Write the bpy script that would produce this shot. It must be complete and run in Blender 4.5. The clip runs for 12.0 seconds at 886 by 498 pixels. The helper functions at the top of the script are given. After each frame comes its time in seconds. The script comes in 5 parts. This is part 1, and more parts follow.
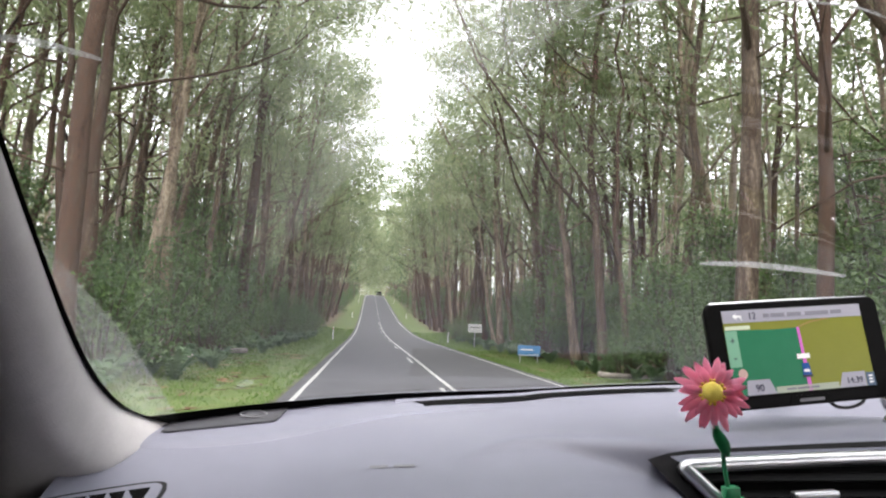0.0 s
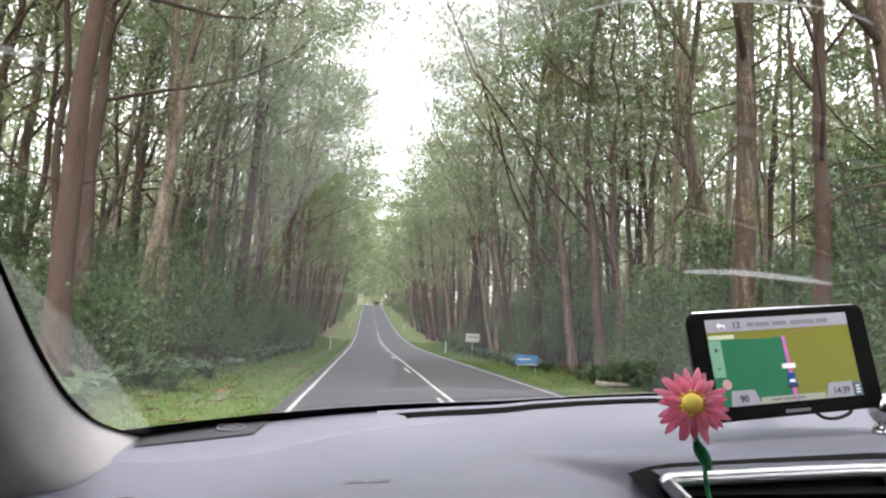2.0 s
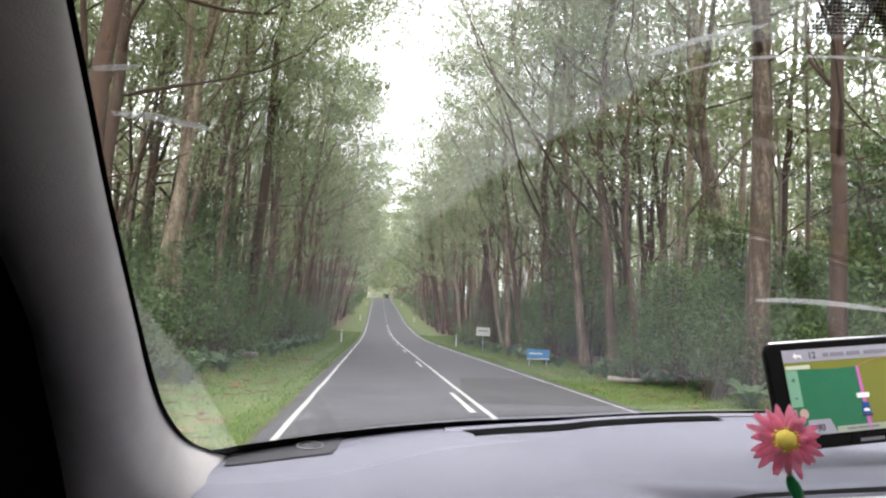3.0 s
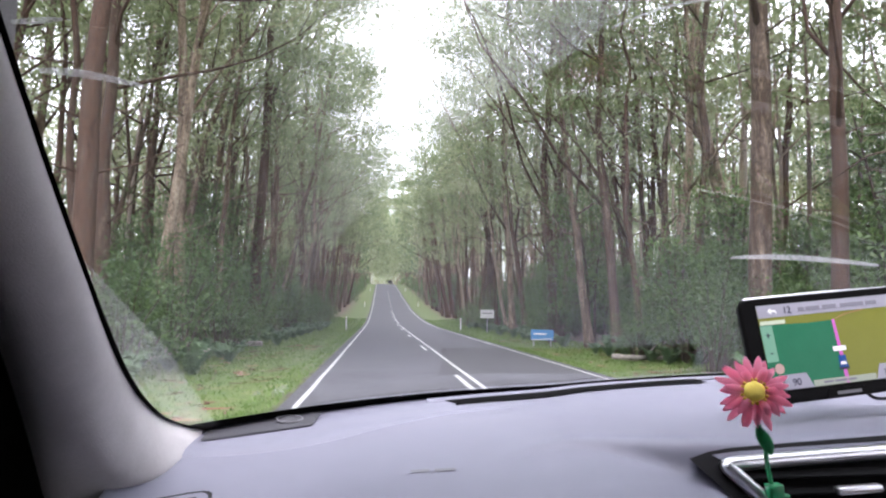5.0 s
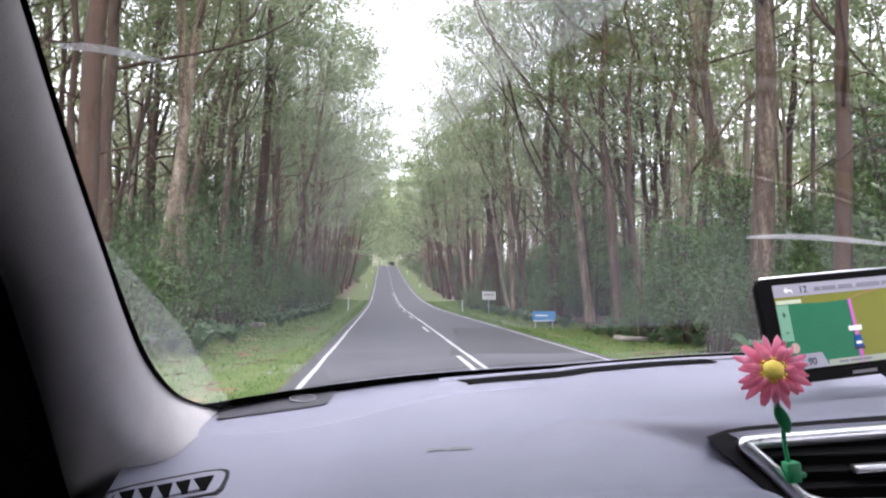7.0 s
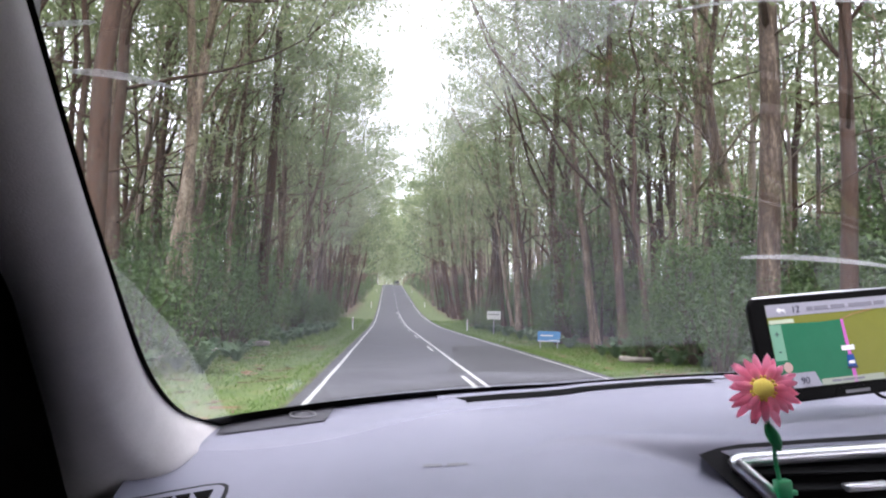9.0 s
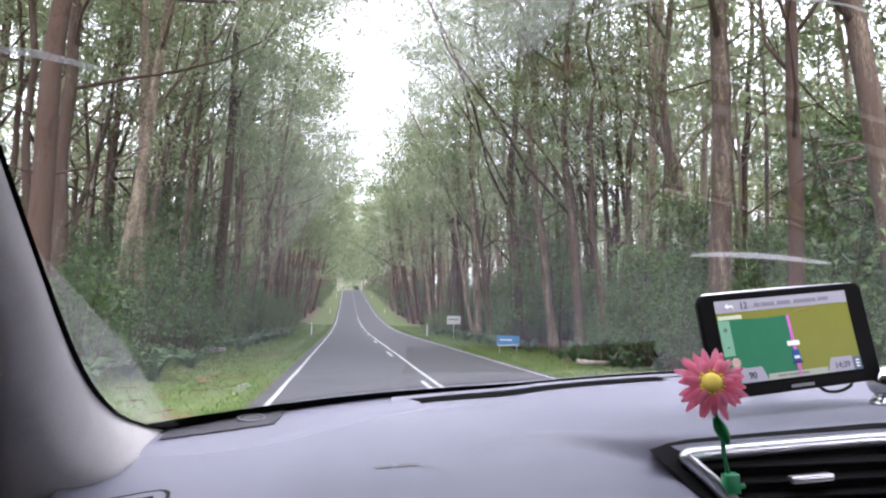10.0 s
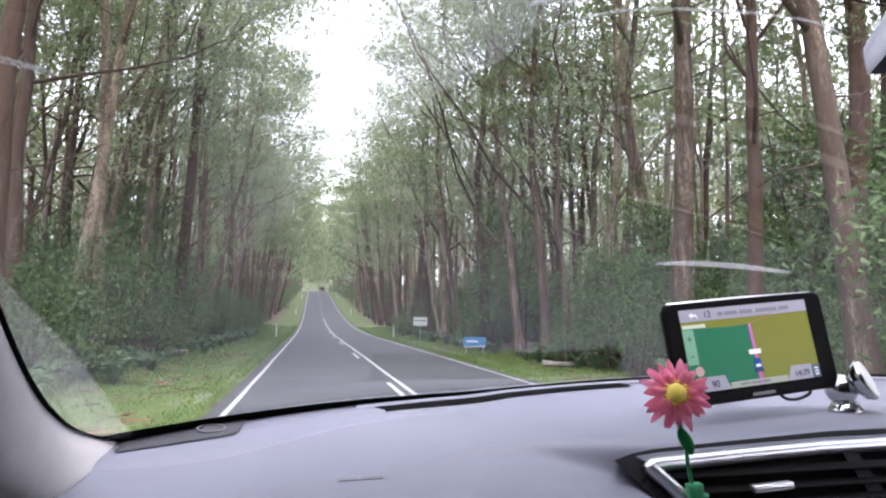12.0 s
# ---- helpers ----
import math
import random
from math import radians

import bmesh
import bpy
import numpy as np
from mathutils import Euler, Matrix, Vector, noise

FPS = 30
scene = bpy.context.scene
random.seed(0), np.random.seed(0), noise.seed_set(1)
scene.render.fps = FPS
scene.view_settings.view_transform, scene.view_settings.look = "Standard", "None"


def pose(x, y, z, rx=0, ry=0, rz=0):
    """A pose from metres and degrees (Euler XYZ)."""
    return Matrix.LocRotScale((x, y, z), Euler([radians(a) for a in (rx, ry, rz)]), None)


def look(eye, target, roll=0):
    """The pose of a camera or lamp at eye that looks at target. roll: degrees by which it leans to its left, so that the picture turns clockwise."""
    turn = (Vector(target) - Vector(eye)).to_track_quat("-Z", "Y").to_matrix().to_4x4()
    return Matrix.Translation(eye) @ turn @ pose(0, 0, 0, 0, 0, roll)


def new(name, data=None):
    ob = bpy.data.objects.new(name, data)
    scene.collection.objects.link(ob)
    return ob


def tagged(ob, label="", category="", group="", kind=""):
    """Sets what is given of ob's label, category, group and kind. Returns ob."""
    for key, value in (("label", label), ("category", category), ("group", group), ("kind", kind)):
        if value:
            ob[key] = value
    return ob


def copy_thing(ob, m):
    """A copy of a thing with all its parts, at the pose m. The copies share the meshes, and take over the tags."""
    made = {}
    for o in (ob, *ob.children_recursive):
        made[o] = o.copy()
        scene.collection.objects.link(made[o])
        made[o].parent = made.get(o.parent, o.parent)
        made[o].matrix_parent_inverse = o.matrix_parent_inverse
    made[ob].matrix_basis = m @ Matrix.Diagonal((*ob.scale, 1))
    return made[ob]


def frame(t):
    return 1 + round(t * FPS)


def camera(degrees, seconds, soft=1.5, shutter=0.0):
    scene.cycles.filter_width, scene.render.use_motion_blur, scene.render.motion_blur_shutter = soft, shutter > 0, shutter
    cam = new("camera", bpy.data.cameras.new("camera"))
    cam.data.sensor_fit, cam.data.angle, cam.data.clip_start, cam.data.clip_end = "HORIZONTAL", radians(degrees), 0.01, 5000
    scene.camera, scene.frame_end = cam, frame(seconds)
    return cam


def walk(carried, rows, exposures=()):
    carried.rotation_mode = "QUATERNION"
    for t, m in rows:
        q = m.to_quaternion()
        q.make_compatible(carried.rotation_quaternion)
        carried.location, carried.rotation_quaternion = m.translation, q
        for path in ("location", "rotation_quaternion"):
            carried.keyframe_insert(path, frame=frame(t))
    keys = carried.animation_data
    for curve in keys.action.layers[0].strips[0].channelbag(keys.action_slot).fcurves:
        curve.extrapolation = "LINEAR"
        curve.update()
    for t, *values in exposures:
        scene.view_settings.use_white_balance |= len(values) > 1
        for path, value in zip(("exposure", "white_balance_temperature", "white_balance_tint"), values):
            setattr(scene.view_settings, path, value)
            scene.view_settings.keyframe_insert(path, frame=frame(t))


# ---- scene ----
# ---------------------------------------------------------------- camera
cam = camera(67.6, 12.0, soft=2.2)
# seconds, eye x y z, pitch, lean, yaw
PATH_ROWS = [
    (0.0, -0.001, -0.052, 1.367, 6.607, -2.86, -6.5),
    (0.5, 0.027, -0.037, 1.365, 3.455, -2.277, -8.283),
    (1.0, -0.055, -0.045, 1.383, 3.763, -3.201, -6.321),
    (1.5, -0.015, -0.042, 1.384, 4.816, -2.059, -7.676),
    (2.0, 0.026, -0.038, 1.369, 7.443, -2.666, -6.679),
    (2.5, -0.052, -0.043, 1.398, 4.454, -2.295, -6.202),
    (3.0, -0.077, -0.063, 1.41, 6.8, -2.923, -5.877),
    (3.2, -0.072, -0.064, 1.408, 7.163, -2.482, -5.884),
    (4.8, -0.026, -0.046, 1.37, 5.7, -1.61, -6.057),
    (5.0, -0.031, -0.054, 1.388, 5.421, -1.134, -5.473),
    (5.5, -0.038, -0.048, 1.381, 4.62, -1.449, -5.896),
    (6.0, -0.054, -0.045, 1.379, 3.476, -1.589, -5.257),
    (6.5, -0.06, -0.044, 1.372, 3.881, -1.77, -5.05),
    (7.0, -0.048, -0.049, 1.385, 3.842, -1.123, -5.341),
    (7.2, -0.064, -0.06, 1.378, 5.304, -1.1, -5.089),
    (8.8, -0.065, -0.064, 1.389, 4.859, -1.353, -4.596),
    (9.0, -0.04, -0.067, 1.383, 5.5, -1.465, -4.917),
    (9.5, -0.023, -0.047, 1.365, 4.232, -1.224, -7.306),
    (10.0, -0.028, -0.054, 1.374, 6.018, -1.132, -8.36),
    (10.5, -0.015, -0.063, 1.38, 7.215, -0.753, -9.733),
    (11.0, -0.03, -0.057, 1.384, 6.005, -0.924, -10.28),
    (11.5, -0.015, -0.06, 1.41, 7.891, -0.592, -9.742),
    (12.0, -0.026, -0.045, 1.384, 6.178, -1.164, -11.23),
]
walk(cam, [(t, pose(x, y, z, 90 + p, r, w)) for t, x, y, z, p, r, w in PATH_ROWS],
     exposures=[(0.0, 1.58, 6560, 17), (0.5, 1.52, 6560, 17), (3.2, 1.52, 6560, 17), (4.8, 1.68, 6120, 24), (9.5, 1.67, 6100, 24), (10.5, 1.59, 6050, 24), (12.0, 1.59, 6050, 24)])

# ---------------------------------------------------------------- daylight: a bright overcast sky
SUN_ELEV, SUN_ROT = radians(58), radians(200)
world = bpy.data.worlds.new("overcast_sky")
scene.world = world
world.use_nodes = True
wn = world.node_tree.nodes
wl = world.node_tree.links
sky = wn.new("ShaderNodeTexSky")
sky.sky_type, sky.sun_disc = "NISHITA", False
sky.sun_elevation, sky.sun_rotation, sky.dust_density = SUN_ELEV, SUN_ROT, 4.0
cloud = wn.new("ShaderNodeMixRGB")          # closed white cloud before the blue
cloud.inputs[0].default_value = 0.82
cloud.inputs[2].default_value = (13.0, 13.3, 13.6, 1)
wl.new(sky.outputs[0], cloud.inputs[1])
wl.new(cloud.outputs[0], wn["Background"].inputs[0])
wn["Background"].inputs[1].default_value = 0.13
sun = new("sun", bpy.data.lights.new("sun", "SUN"))
sun.data.energy, sun.data.angle, sun.data.color = 1.5, radians(25), (1.0, 0.97, 0.92)
sun.matrix_world = look((0, 0, 60), (math.sin(SUN_ROT) * -40, math.cos(SUN_ROT) * -40, 60 - 40 * math.tan(SUN_ELEV)))

# ---------------------------------------------------------------- materials
def material(name, colours, rough=0.6, scale=8.0, metal=0.0, bump=0.0, bump_scale=None, island=0.0, per_object=0.0,
             spec=0.5, stretch=(1, 1, 1), fine=0.35, emit=0.0, translucent=0.0, contrast=1.0):
    """A Principled surface: two noises (broad stains, fine grain) between the given colours, with relief."""
    m = bpy.data.materials.new(name)
    m.use_nodes = True
    nt = m.node_tree
    n, l = nt.nodes, nt.links
    bsdf = n["Principled BSDF"]
    co = n.new("ShaderNodeTexCoord")
    mp = n.new("ShaderNodeMapping")
    mp.inputs["Scale"].default_value = stretch
    l.new(co.outputs["Object"], mp.inputs[0])
    broad, grain = n.new("ShaderNodeTexNoise"), n.new("ShaderNodeTexNoise")
    broad.inputs["Scale"].default_value, broad.inputs["Detail"].default_value = scale, 5
    grain.inputs["Scale"].default_value, grain.inputs["Detail"].default_value = scale * 9, 3
    for t in (broad, grain):
        l.new(mp.outputs[0], t.inputs["Vector"])

    def blend(kind, f, a, b):
        x = n.new("ShaderNodeMath")
        x.operation = kind
        for i, v in enumerate((a, b) if f is None else (a, b, f)):
            if isinstance(v, (int, float)):
                x.inputs[i].default_value = v
            else:
                l.new(v, x.inputs[i])
        return x.outputs[0]
    fac = blend("ADD", None, blend("MULTIPLY", None, broad.outputs[0], 1 - fine), blend("MULTIPLY", None, grain.outputs[0], fine))
    if contrast != 1.0:
        fac = blend("ADD", None, blend("MULTIPLY", None, blend("SUBTRACT", None, fac, 0.5), contrast), 0.5)
    if island:
        g = n.new("ShaderNodeNewGeometry")
        fac = blend("ADD", None, blend("MULTIPLY", None, fac, 1 - island), blend("MULTIPLY", None, g.outputs["Random Per Island"], island))
    if per_object:
        o = n.new("ShaderNodeObjectInfo")
        fac = blend("ADD", None, blend("MULTIPLY", None, fac, 1 - per_object), blend("MULTIPLY", None, o.outputs["Random"], per_object))
    ramp = n.new("ShaderNodeValToRGB")
    e = ramp.color_ramp.elements
    lo, hi = (0.28, 0.72) if not (island or per_object) else (0.2, 0.8)
    while len(e) < len(colours):
        e.new(0.5)
    for i, c in enumerate(colours):
        e[i].position = lo + (hi - lo) * i / max(1, len(colours) - 1)
        e[i].color = (*c, 1)
    l.new(fac, ramp.inputs[0])
    l.new(ramp.outputs[0], bsdf.inputs["Base Color"])
    bsdf.inputs["Roughness"].default_value = rough
    bsdf.inputs["Metallic"].default_value = metal
    bsdf.inputs["Specular IOR Level"].default_value = spec
    if bump:
        b = n.new("ShaderNodeBump")
        b.inputs["Strength"].default_value = 0.6
        b.inputs["Distance"].default_value = bump
        h = grain
        if bump_scale:
            h = n.new("ShaderNodeTexNoise")
            h.inputs["Scale"].default_value, h.inputs["Detail"].default_value = bump_scale, 4
            l.new(mp.outputs[0], h.inputs["Vector"])
        l.new(h.outputs[0], b.inputs["Height"])
        l.new(b.outputs[0], bsdf.inputs["Normal"])
    if emit:
        l.new(ramp.outputs[0], bsdf.inputs["Emission Color"])
        bsdf.inputs["Emission Strength"].default_value = emit
    if translucent:
        tr = n.new("ShaderNodeBsdfTranslucent")
        mx = n.new("ShaderNodeMixShader")
        mx.inputs[0].default_value = translucent
        l.new(ramp.outputs[0], tr.inputs[0])
        l.new(bsdf.outputs[0], mx.inputs[1])
        l.new(tr.outputs[0], mx.inputs[2])
        l.new(mx.outputs[0], n["Material Output"].inputs[0])
    return m


def glass_material():
    m = bpy.data.materials.new("windscreen_glass")
    m.use_nodes = True
    n, l = m.node_tree.nodes, m.node_tree.links
    n.remove(n["Principled BSDF"])
    clear, gloss, fres, mx = (n.new("ShaderNode" + k) for k in ("BsdfTransparent", "BsdfGlossy", "Fresnel", "MixShader"))
    clear.inputs[0].default_value = (0.96, 0.985, 0.97, 1)
    gloss.inputs["Roughness"].default_value = 0.02
    fres.inputs[0].default_value = 1.58
    for a, b in ((fres.outputs[0], mx.inputs[0]), (clear.outputs[0], mx.inputs[1]), (gloss.outputs[0], mx.inputs[2]),
                 (mx.outputs[0], n["Material Output"].inputs[0])):
        l.new(a, b)
    # a thin film of road dust, thicker in patches
    dust, film = n.new("ShaderNodeBsdfDiffuse"), n.new("ShaderNodeMixShader")
    nz, mr = n.new("ShaderNodeTexNoise"), n.new("ShaderNodeMapRange")
    co = n.new("ShaderNodeTexCoord")
    nz.inputs["Scale"].default_value, nz.inputs["Detail"].default_value = 6.0, 6
    mr.inputs[1].default_value, mr.inputs[2].default_value, mr.inputs[3].default_value, mr.inputs[4].default_value = 0.3, 0.75, 0.003, 0.015
    dust.inputs[0].default_value = (0.6, 0.6, 0.58, 1)
    l.new(co.outputs["Object"], nz.inputs["Vector"])
    l.new(nz.outputs[0], mr.inputs[0])
    l.new(mr.outputs[0], film.inputs[0])
    l.new(mx.outputs[0], film.inputs[1])
    l.new(dust.outputs[0], film.inputs[2])
    l.new(film.outputs[0], n["Material Output"].inputs[0])
    return m


GLASS = glass_material()
SMEAR = bpy.data.materials.new("dried_smear")
SMEAR.use_nodes = True
_n, _l = SMEAR.node_tree.nodes, SMEAR.node_tree.links
_n.remove(_n["Principled BSDF"])
_film, _clear, _lit, _back, _both = (_n.new("ShaderNode" + k) for k in ("MixShader", "BsdfTransparent", "BsdfDiffuse", "BsdfTranslucent", "MixShader"))
_nz, _mr = _n.new("ShaderNodeTexNoise"), _n.new("ShaderNodeMapRange")
_nz.inputs["Scale"].default_value = 40
_mr.inputs[1].default_value, _mr.inputs[2].default_value, _mr.inputs[3].default_value, _mr.inputs[4].default_value = 0.25, 0.75, 0.20, 0.42
_lit.inputs[0].default_value = _back.inputs[0].default_value = (0.8, 0.82, 0.82, 1)
for _a, _b in ((_lit.outputs[0], _both.inputs[1]), (_back.outputs[0], _both.inputs[2]), (_clear.outputs[0], _film.inputs[1]), (_both.outputs[0], _film.inputs[2]),
               (_nz.outputs[0], _mr.inputs[0]), (_mr.outputs[0], _film.inputs[0]), (_film.outputs[0], _n["Material Output"].inputs[0])):
    _l.new(_a, _b)
FAINT_SPOT = SMEAR.copy()
FAINT_SPOT.name = "faint_water_spot"
FAINT_SPOT.node_tree.nodes["Map Range"].inputs[3].default_value = 0.07
FAINT_SPOT.node_tree.nodes["Map Range"].inputs[4].default_value = 0.17


def dirt_film(name, least, most, clear_at, full_at):
    """A thin streaky film of dirt on glass that thins out towards one side."""
    m = SMEAR.copy()
    m.name = name
    n, l = m.node_tree.nodes, m.node_tree.links
    mr, mx = n["Map Range"], n["Mix Shader"]
    mr.inputs[3].default_value, mr.inputs[4].default_value = least, most
    co, sep, side, mul = (n.new("ShaderNode" + k) for k in ("TexCoord", "SeparateXYZ", "MapRange", "Math"))
    mul.operation = "MULTIPLY"
    side.inputs[1].default_value, side.inputs[2].default_value = clear_at, full_at
    for p, q in ((co.outputs["Object"], sep.inputs[0]), (sep.outputs[0], side.inputs[0]), (mr.outputs[0], mul.inputs[0]), (side.outputs[0], mul.inputs[1]), (mul.outputs[0], mx.inputs[0])):
        l.new(p, q)
    return m


GLASS_SKIN = bpy.data.materials.new("outer_glass_skin")
GLASS_SKIN.use_nodes = True
_n = GLASS_SKIN.node_tree.nodes
_n.remove(_n["Principled BSDF"])
GLASS_SKIN.node_tree.links.new(_n.new("ShaderNodeBsdfTransparent").outputs[0], _n["Material Output"].inputs[0])
DASH = material("dash_soft_plastic", [(0.141, 0.1425, 0.178), (0.162, 0.164, 0.203)], rough=0.5, scale=3, bump=0.0006, bump_scale=900)
DASH_MARK = material("dash_embossed_mark", [(0.1254, 0.1254, 0.1353), (0.1452, 0.1452, 0.1551)], rough=0.6, scale=30)
DASH_DARK = material("dash_grey_plastic", [(0.033, 0.033, 0.038), (0.042, 0.042, 0.048)], rough=0.65, scale=30, bump=0.0004, bump_scale=900)
BLACK = material("black_plastic", [(0.005, 0.005, 0.0055), (0.009, 0.009, 0.0095)], rough=0.5, scale=30, bump=0.0002, spec=0.2)
GLOSS_BLACK = material("black_case_plastic", [(0.0025, 0.0025, 0.0025), (0.005, 0.005, 0.005)], rough=0.5, scale=30, spec=0.05)
# glass frit, also the black that stands in for shade at the door
FRIT_AND_SHADE = material("black_frit_and_shade", [(0.003, 0.003, 0.003), (0.006, 0.006, 0.006)], rough=0.9, scale=30, spec=0.03)
PILLAR = material("pillar_cloth", [(0.3900, 0.3750, 0.3638), (0.4500, 0.4350, 0.4237)], rough=0.9, scale=25, bump=0.0006, bump_scale=500)
CHROME = material("satin_chrome", [(0.6325, 0.6325, 0.6440), (0.7590, 0.7590, 0.7705)], rough=0.36, scale=20, metal=1.0)
POLISHED = material("polished_chrome", [(0.44, 0.44, 0.45), (0.54, 0.54, 0.55)], rough=0.16, scale=20, metal=1.0)
INK = material("dark_ink", [(0.05, 0.05, 0.055), (0.07, 0.07, 0.075)], rough=0.6, scale=60)
LINING = material("grey_headlining", [(0.06, 0.058, 0.056), (0.08, 0.077, 0.075)], rough=0.95, scale=40, bump=0.0005)
PAINT = material("dark_car_paint", [(0.03, 0.032, 0.035), (0.04, 0.042, 0.045)], rough=0.25, scale=4)
RUBBER = material("tyre_rubber", [(0.015, 0.015, 0.015), (0.03, 0.03, 0.03)], rough=0.85, scale=25, bump=0.001)
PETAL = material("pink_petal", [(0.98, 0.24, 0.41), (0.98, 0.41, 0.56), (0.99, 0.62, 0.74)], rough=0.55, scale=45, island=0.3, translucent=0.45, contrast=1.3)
YELLOW = material("yellow_foam", [(0.88, 0.62, 0.06), (0.94, 0.78, 0.17)], rough=0.7, scale=120, bump=0.0006, bump_scale=700)
GREEN_PL = material("green_plastic", [(0.005, 0.19, 0.065), (0.01, 0.26, 0.09)], rough=0.4, scale=60)
ASPHALT = material("asphalt", [(0.047, 0.047, 0.053), (0.069, 0.069, 0.076), (0.089, 0.089, 0.097)], rough=0.85, scale=0.6, bump=0.006, bump_scale=60, fine=0.5)
LINE_WHITE = material("road_paint", [(0.3456, 0.3456, 0.3312), (0.5184, 0.5184, 0.5040)], rough=0.6, scale=3, bump=0.001, fine=0.6)
POST_WHITE = material("post_white", [(0.5270, 0.5270, 0.5100), (0.6375, 0.6375, 0.6205)], rough=0.5, scale=8)
TAG_DARK = material("plum_plastic", [(0.045, 0.03, 0.05), (0.06, 0.042, 0.066)], rough=0.5, scale=30)
TAG_PLASTIC = material("milky_plastic", [(0.70, 0.70, 0.74), (0.78, 0.78, 0.82)], rough=0.4, scale=30, translucent=0.7)
REFLECTOR = material("red_reflector", [(0.45, 0.03, 0.03), (0.55, 0.05, 0.05)], rough=0.2, scale=40)
SIGN_BLUE = material("sign_blue", [(0.02, 0.14, 0.30), (0.03, 0.17, 0.36)], rough=0.4, scale=6)
SIGN_GREY = material("sign_pale", [(0.42, 0.43, 0.41), (0.52, 0.53, 0.50)], rough=0.5, scale=6)
STEEL = material("galvanised_steel", [(0.32, 0.33, 0.33), (0.45, 0.46, 0.46)], rough=0.45, scale=20, metal=0.8)
BARK = material("eucalypt_bark", [(0.018, 0.013, 0.010), (0.088, 0.049, 0.031), (0.046, 0.034, 0.025), (0.155, 0.115, 0.080), (0.36, 0.30, 0.22)], rough=0.95,
                scale=2.2, bump=0.04, bump_scale=9, per_object=0.46, stretch=(3.5, 3.5, 0.5), fine=0.6, contrast=2.4)
PALE_BARK = material("pale_gum_bark", [(0.05, 0.036, 0.028), (0.14, 0.105, 0.08), (0.24, 0.195, 0.155), (0.33, 0.28, 0.23)], rough=0.9, scale=0.35, fine=0.4, island=0.5, contrast=1.6)
TWIG = material("brown_twig", [(0.030, 0.023, 0.017), (0.060, 0.046, 0.034), (0.095, 0.074, 0.056)], rough=0.95, scale=6, bump=0.004, per_object=0.3)
LEAF = material("eucalypt_leaf", [(0.056, 0.085, 0.030), (0.145, 0.189, 0.084), (0.240, 0.290, 0.145), (0.37, 0.40, 0.25)], rough=0.45, scale=0.4,
                island=0.14, per_object=0.32, translucent=0.5, contrast=2.0, fine=0.2)
SHRUB_LEAF = material("shrub_leaf", [(0.032, 0.063, 0.019), (0.064, 0.115, 0.034), (0.120, 0.186, 0.056)], rough=0.55, scale=0.8,
                      island=0.4, per_object=0.25, translucent=0.25, contrast=1.7)
FERN_LEAF = material("fern_frond", [(0.04, 0.085, 0.035), (0.07, 0.125, 0.055), (0.11, 0.16, 0.08)], rough=0.6, scale=2, island=0.4, per_object=0.3, translucent=0.25)
GRASS = material("verge_grass", [(0.053, 0.108, 0.020), (0.088, 0.160, 0.032), (0.136, 0.214, 0.054), (0.18, 0.232, 0.09)], rough=0.7, scale=0.35,
                 island=0.4, translucent=0.25)
SHED_BARK = material("shed_bark", [(0.06, 0.03, 0.018), (0.16, 0.08, 0.048), (0.26, 0.16, 0.10)], rough=0.95, scale=3, island=0.6)
DEAD_WOOD = material("dead_wood", [(0.13, 0.115, 0.098), (0.26, 0.235, 0.205), (0.36, 0.33, 0.29)], rough=0.9, scale=5, bump=0.01, stretch=(0.6, 4, 4), contrast=1.6)


# ---------------------------------------------------------------- building helpers
def part(name, bm, mat, parent=None, label="", smooth_shade=False):
    me = bpy.data.meshes.new(name)
    bmesh.ops.recalc_face_normals(bm, faces=bm.faces)
    bm.to_mesh(me)
    bm.free()
    me.materials.append(mat)
    if smooth_shade:
        for p in me.polygons:
            p.use_smooth = True
    ob = new(name, me)
    if parent is not None:
        ob.parent = parent
    return tagged(ob, label)


def raw(name, verts, faces, mat, parent=None, label="", smooth_shade=False):
    me = bpy.data.meshes.new(name)
    me.from_pydata(verts, [], faces)
    me.update()
    me.materials.append(mat)
    if smooth_shade:
        for p in me.polygons:
            p.use_smooth = True
    ob = new(name, me)
    if parent is not None:
        ob.parent = parent
    return tagged(ob, label)


def thing(name, label, category, group="", kind=""):
    return tagged(new(name), label, category, group, kind)


def ramp01(a, b, x):
    t = min(max((x - a) / (b - a), 0.0), 1.0)
    return t * t * (3 - 2 * t)


def spline(points, per=6):
    """Catmull-Rom through the points."""
    p = [Vector(q) for q in points]
    p = [2 * p[0] - p[1]] + p + [2 * p[-1] - p[-2]]
    out = []
    for i in range(1, len(p) - 2):
        for k in range(per):
            t = k / per
            a, b, c, d = p[i - 1], p[i], p[i + 1], p[i + 2]
            out.append(0.5 * (2 * b + (c - a) * t + (2 * a - 5 * b + 4 * c - d) * t * t + (3 * b - a - 3 * c + d) * t ** 3))
    return out + [p[-2]]


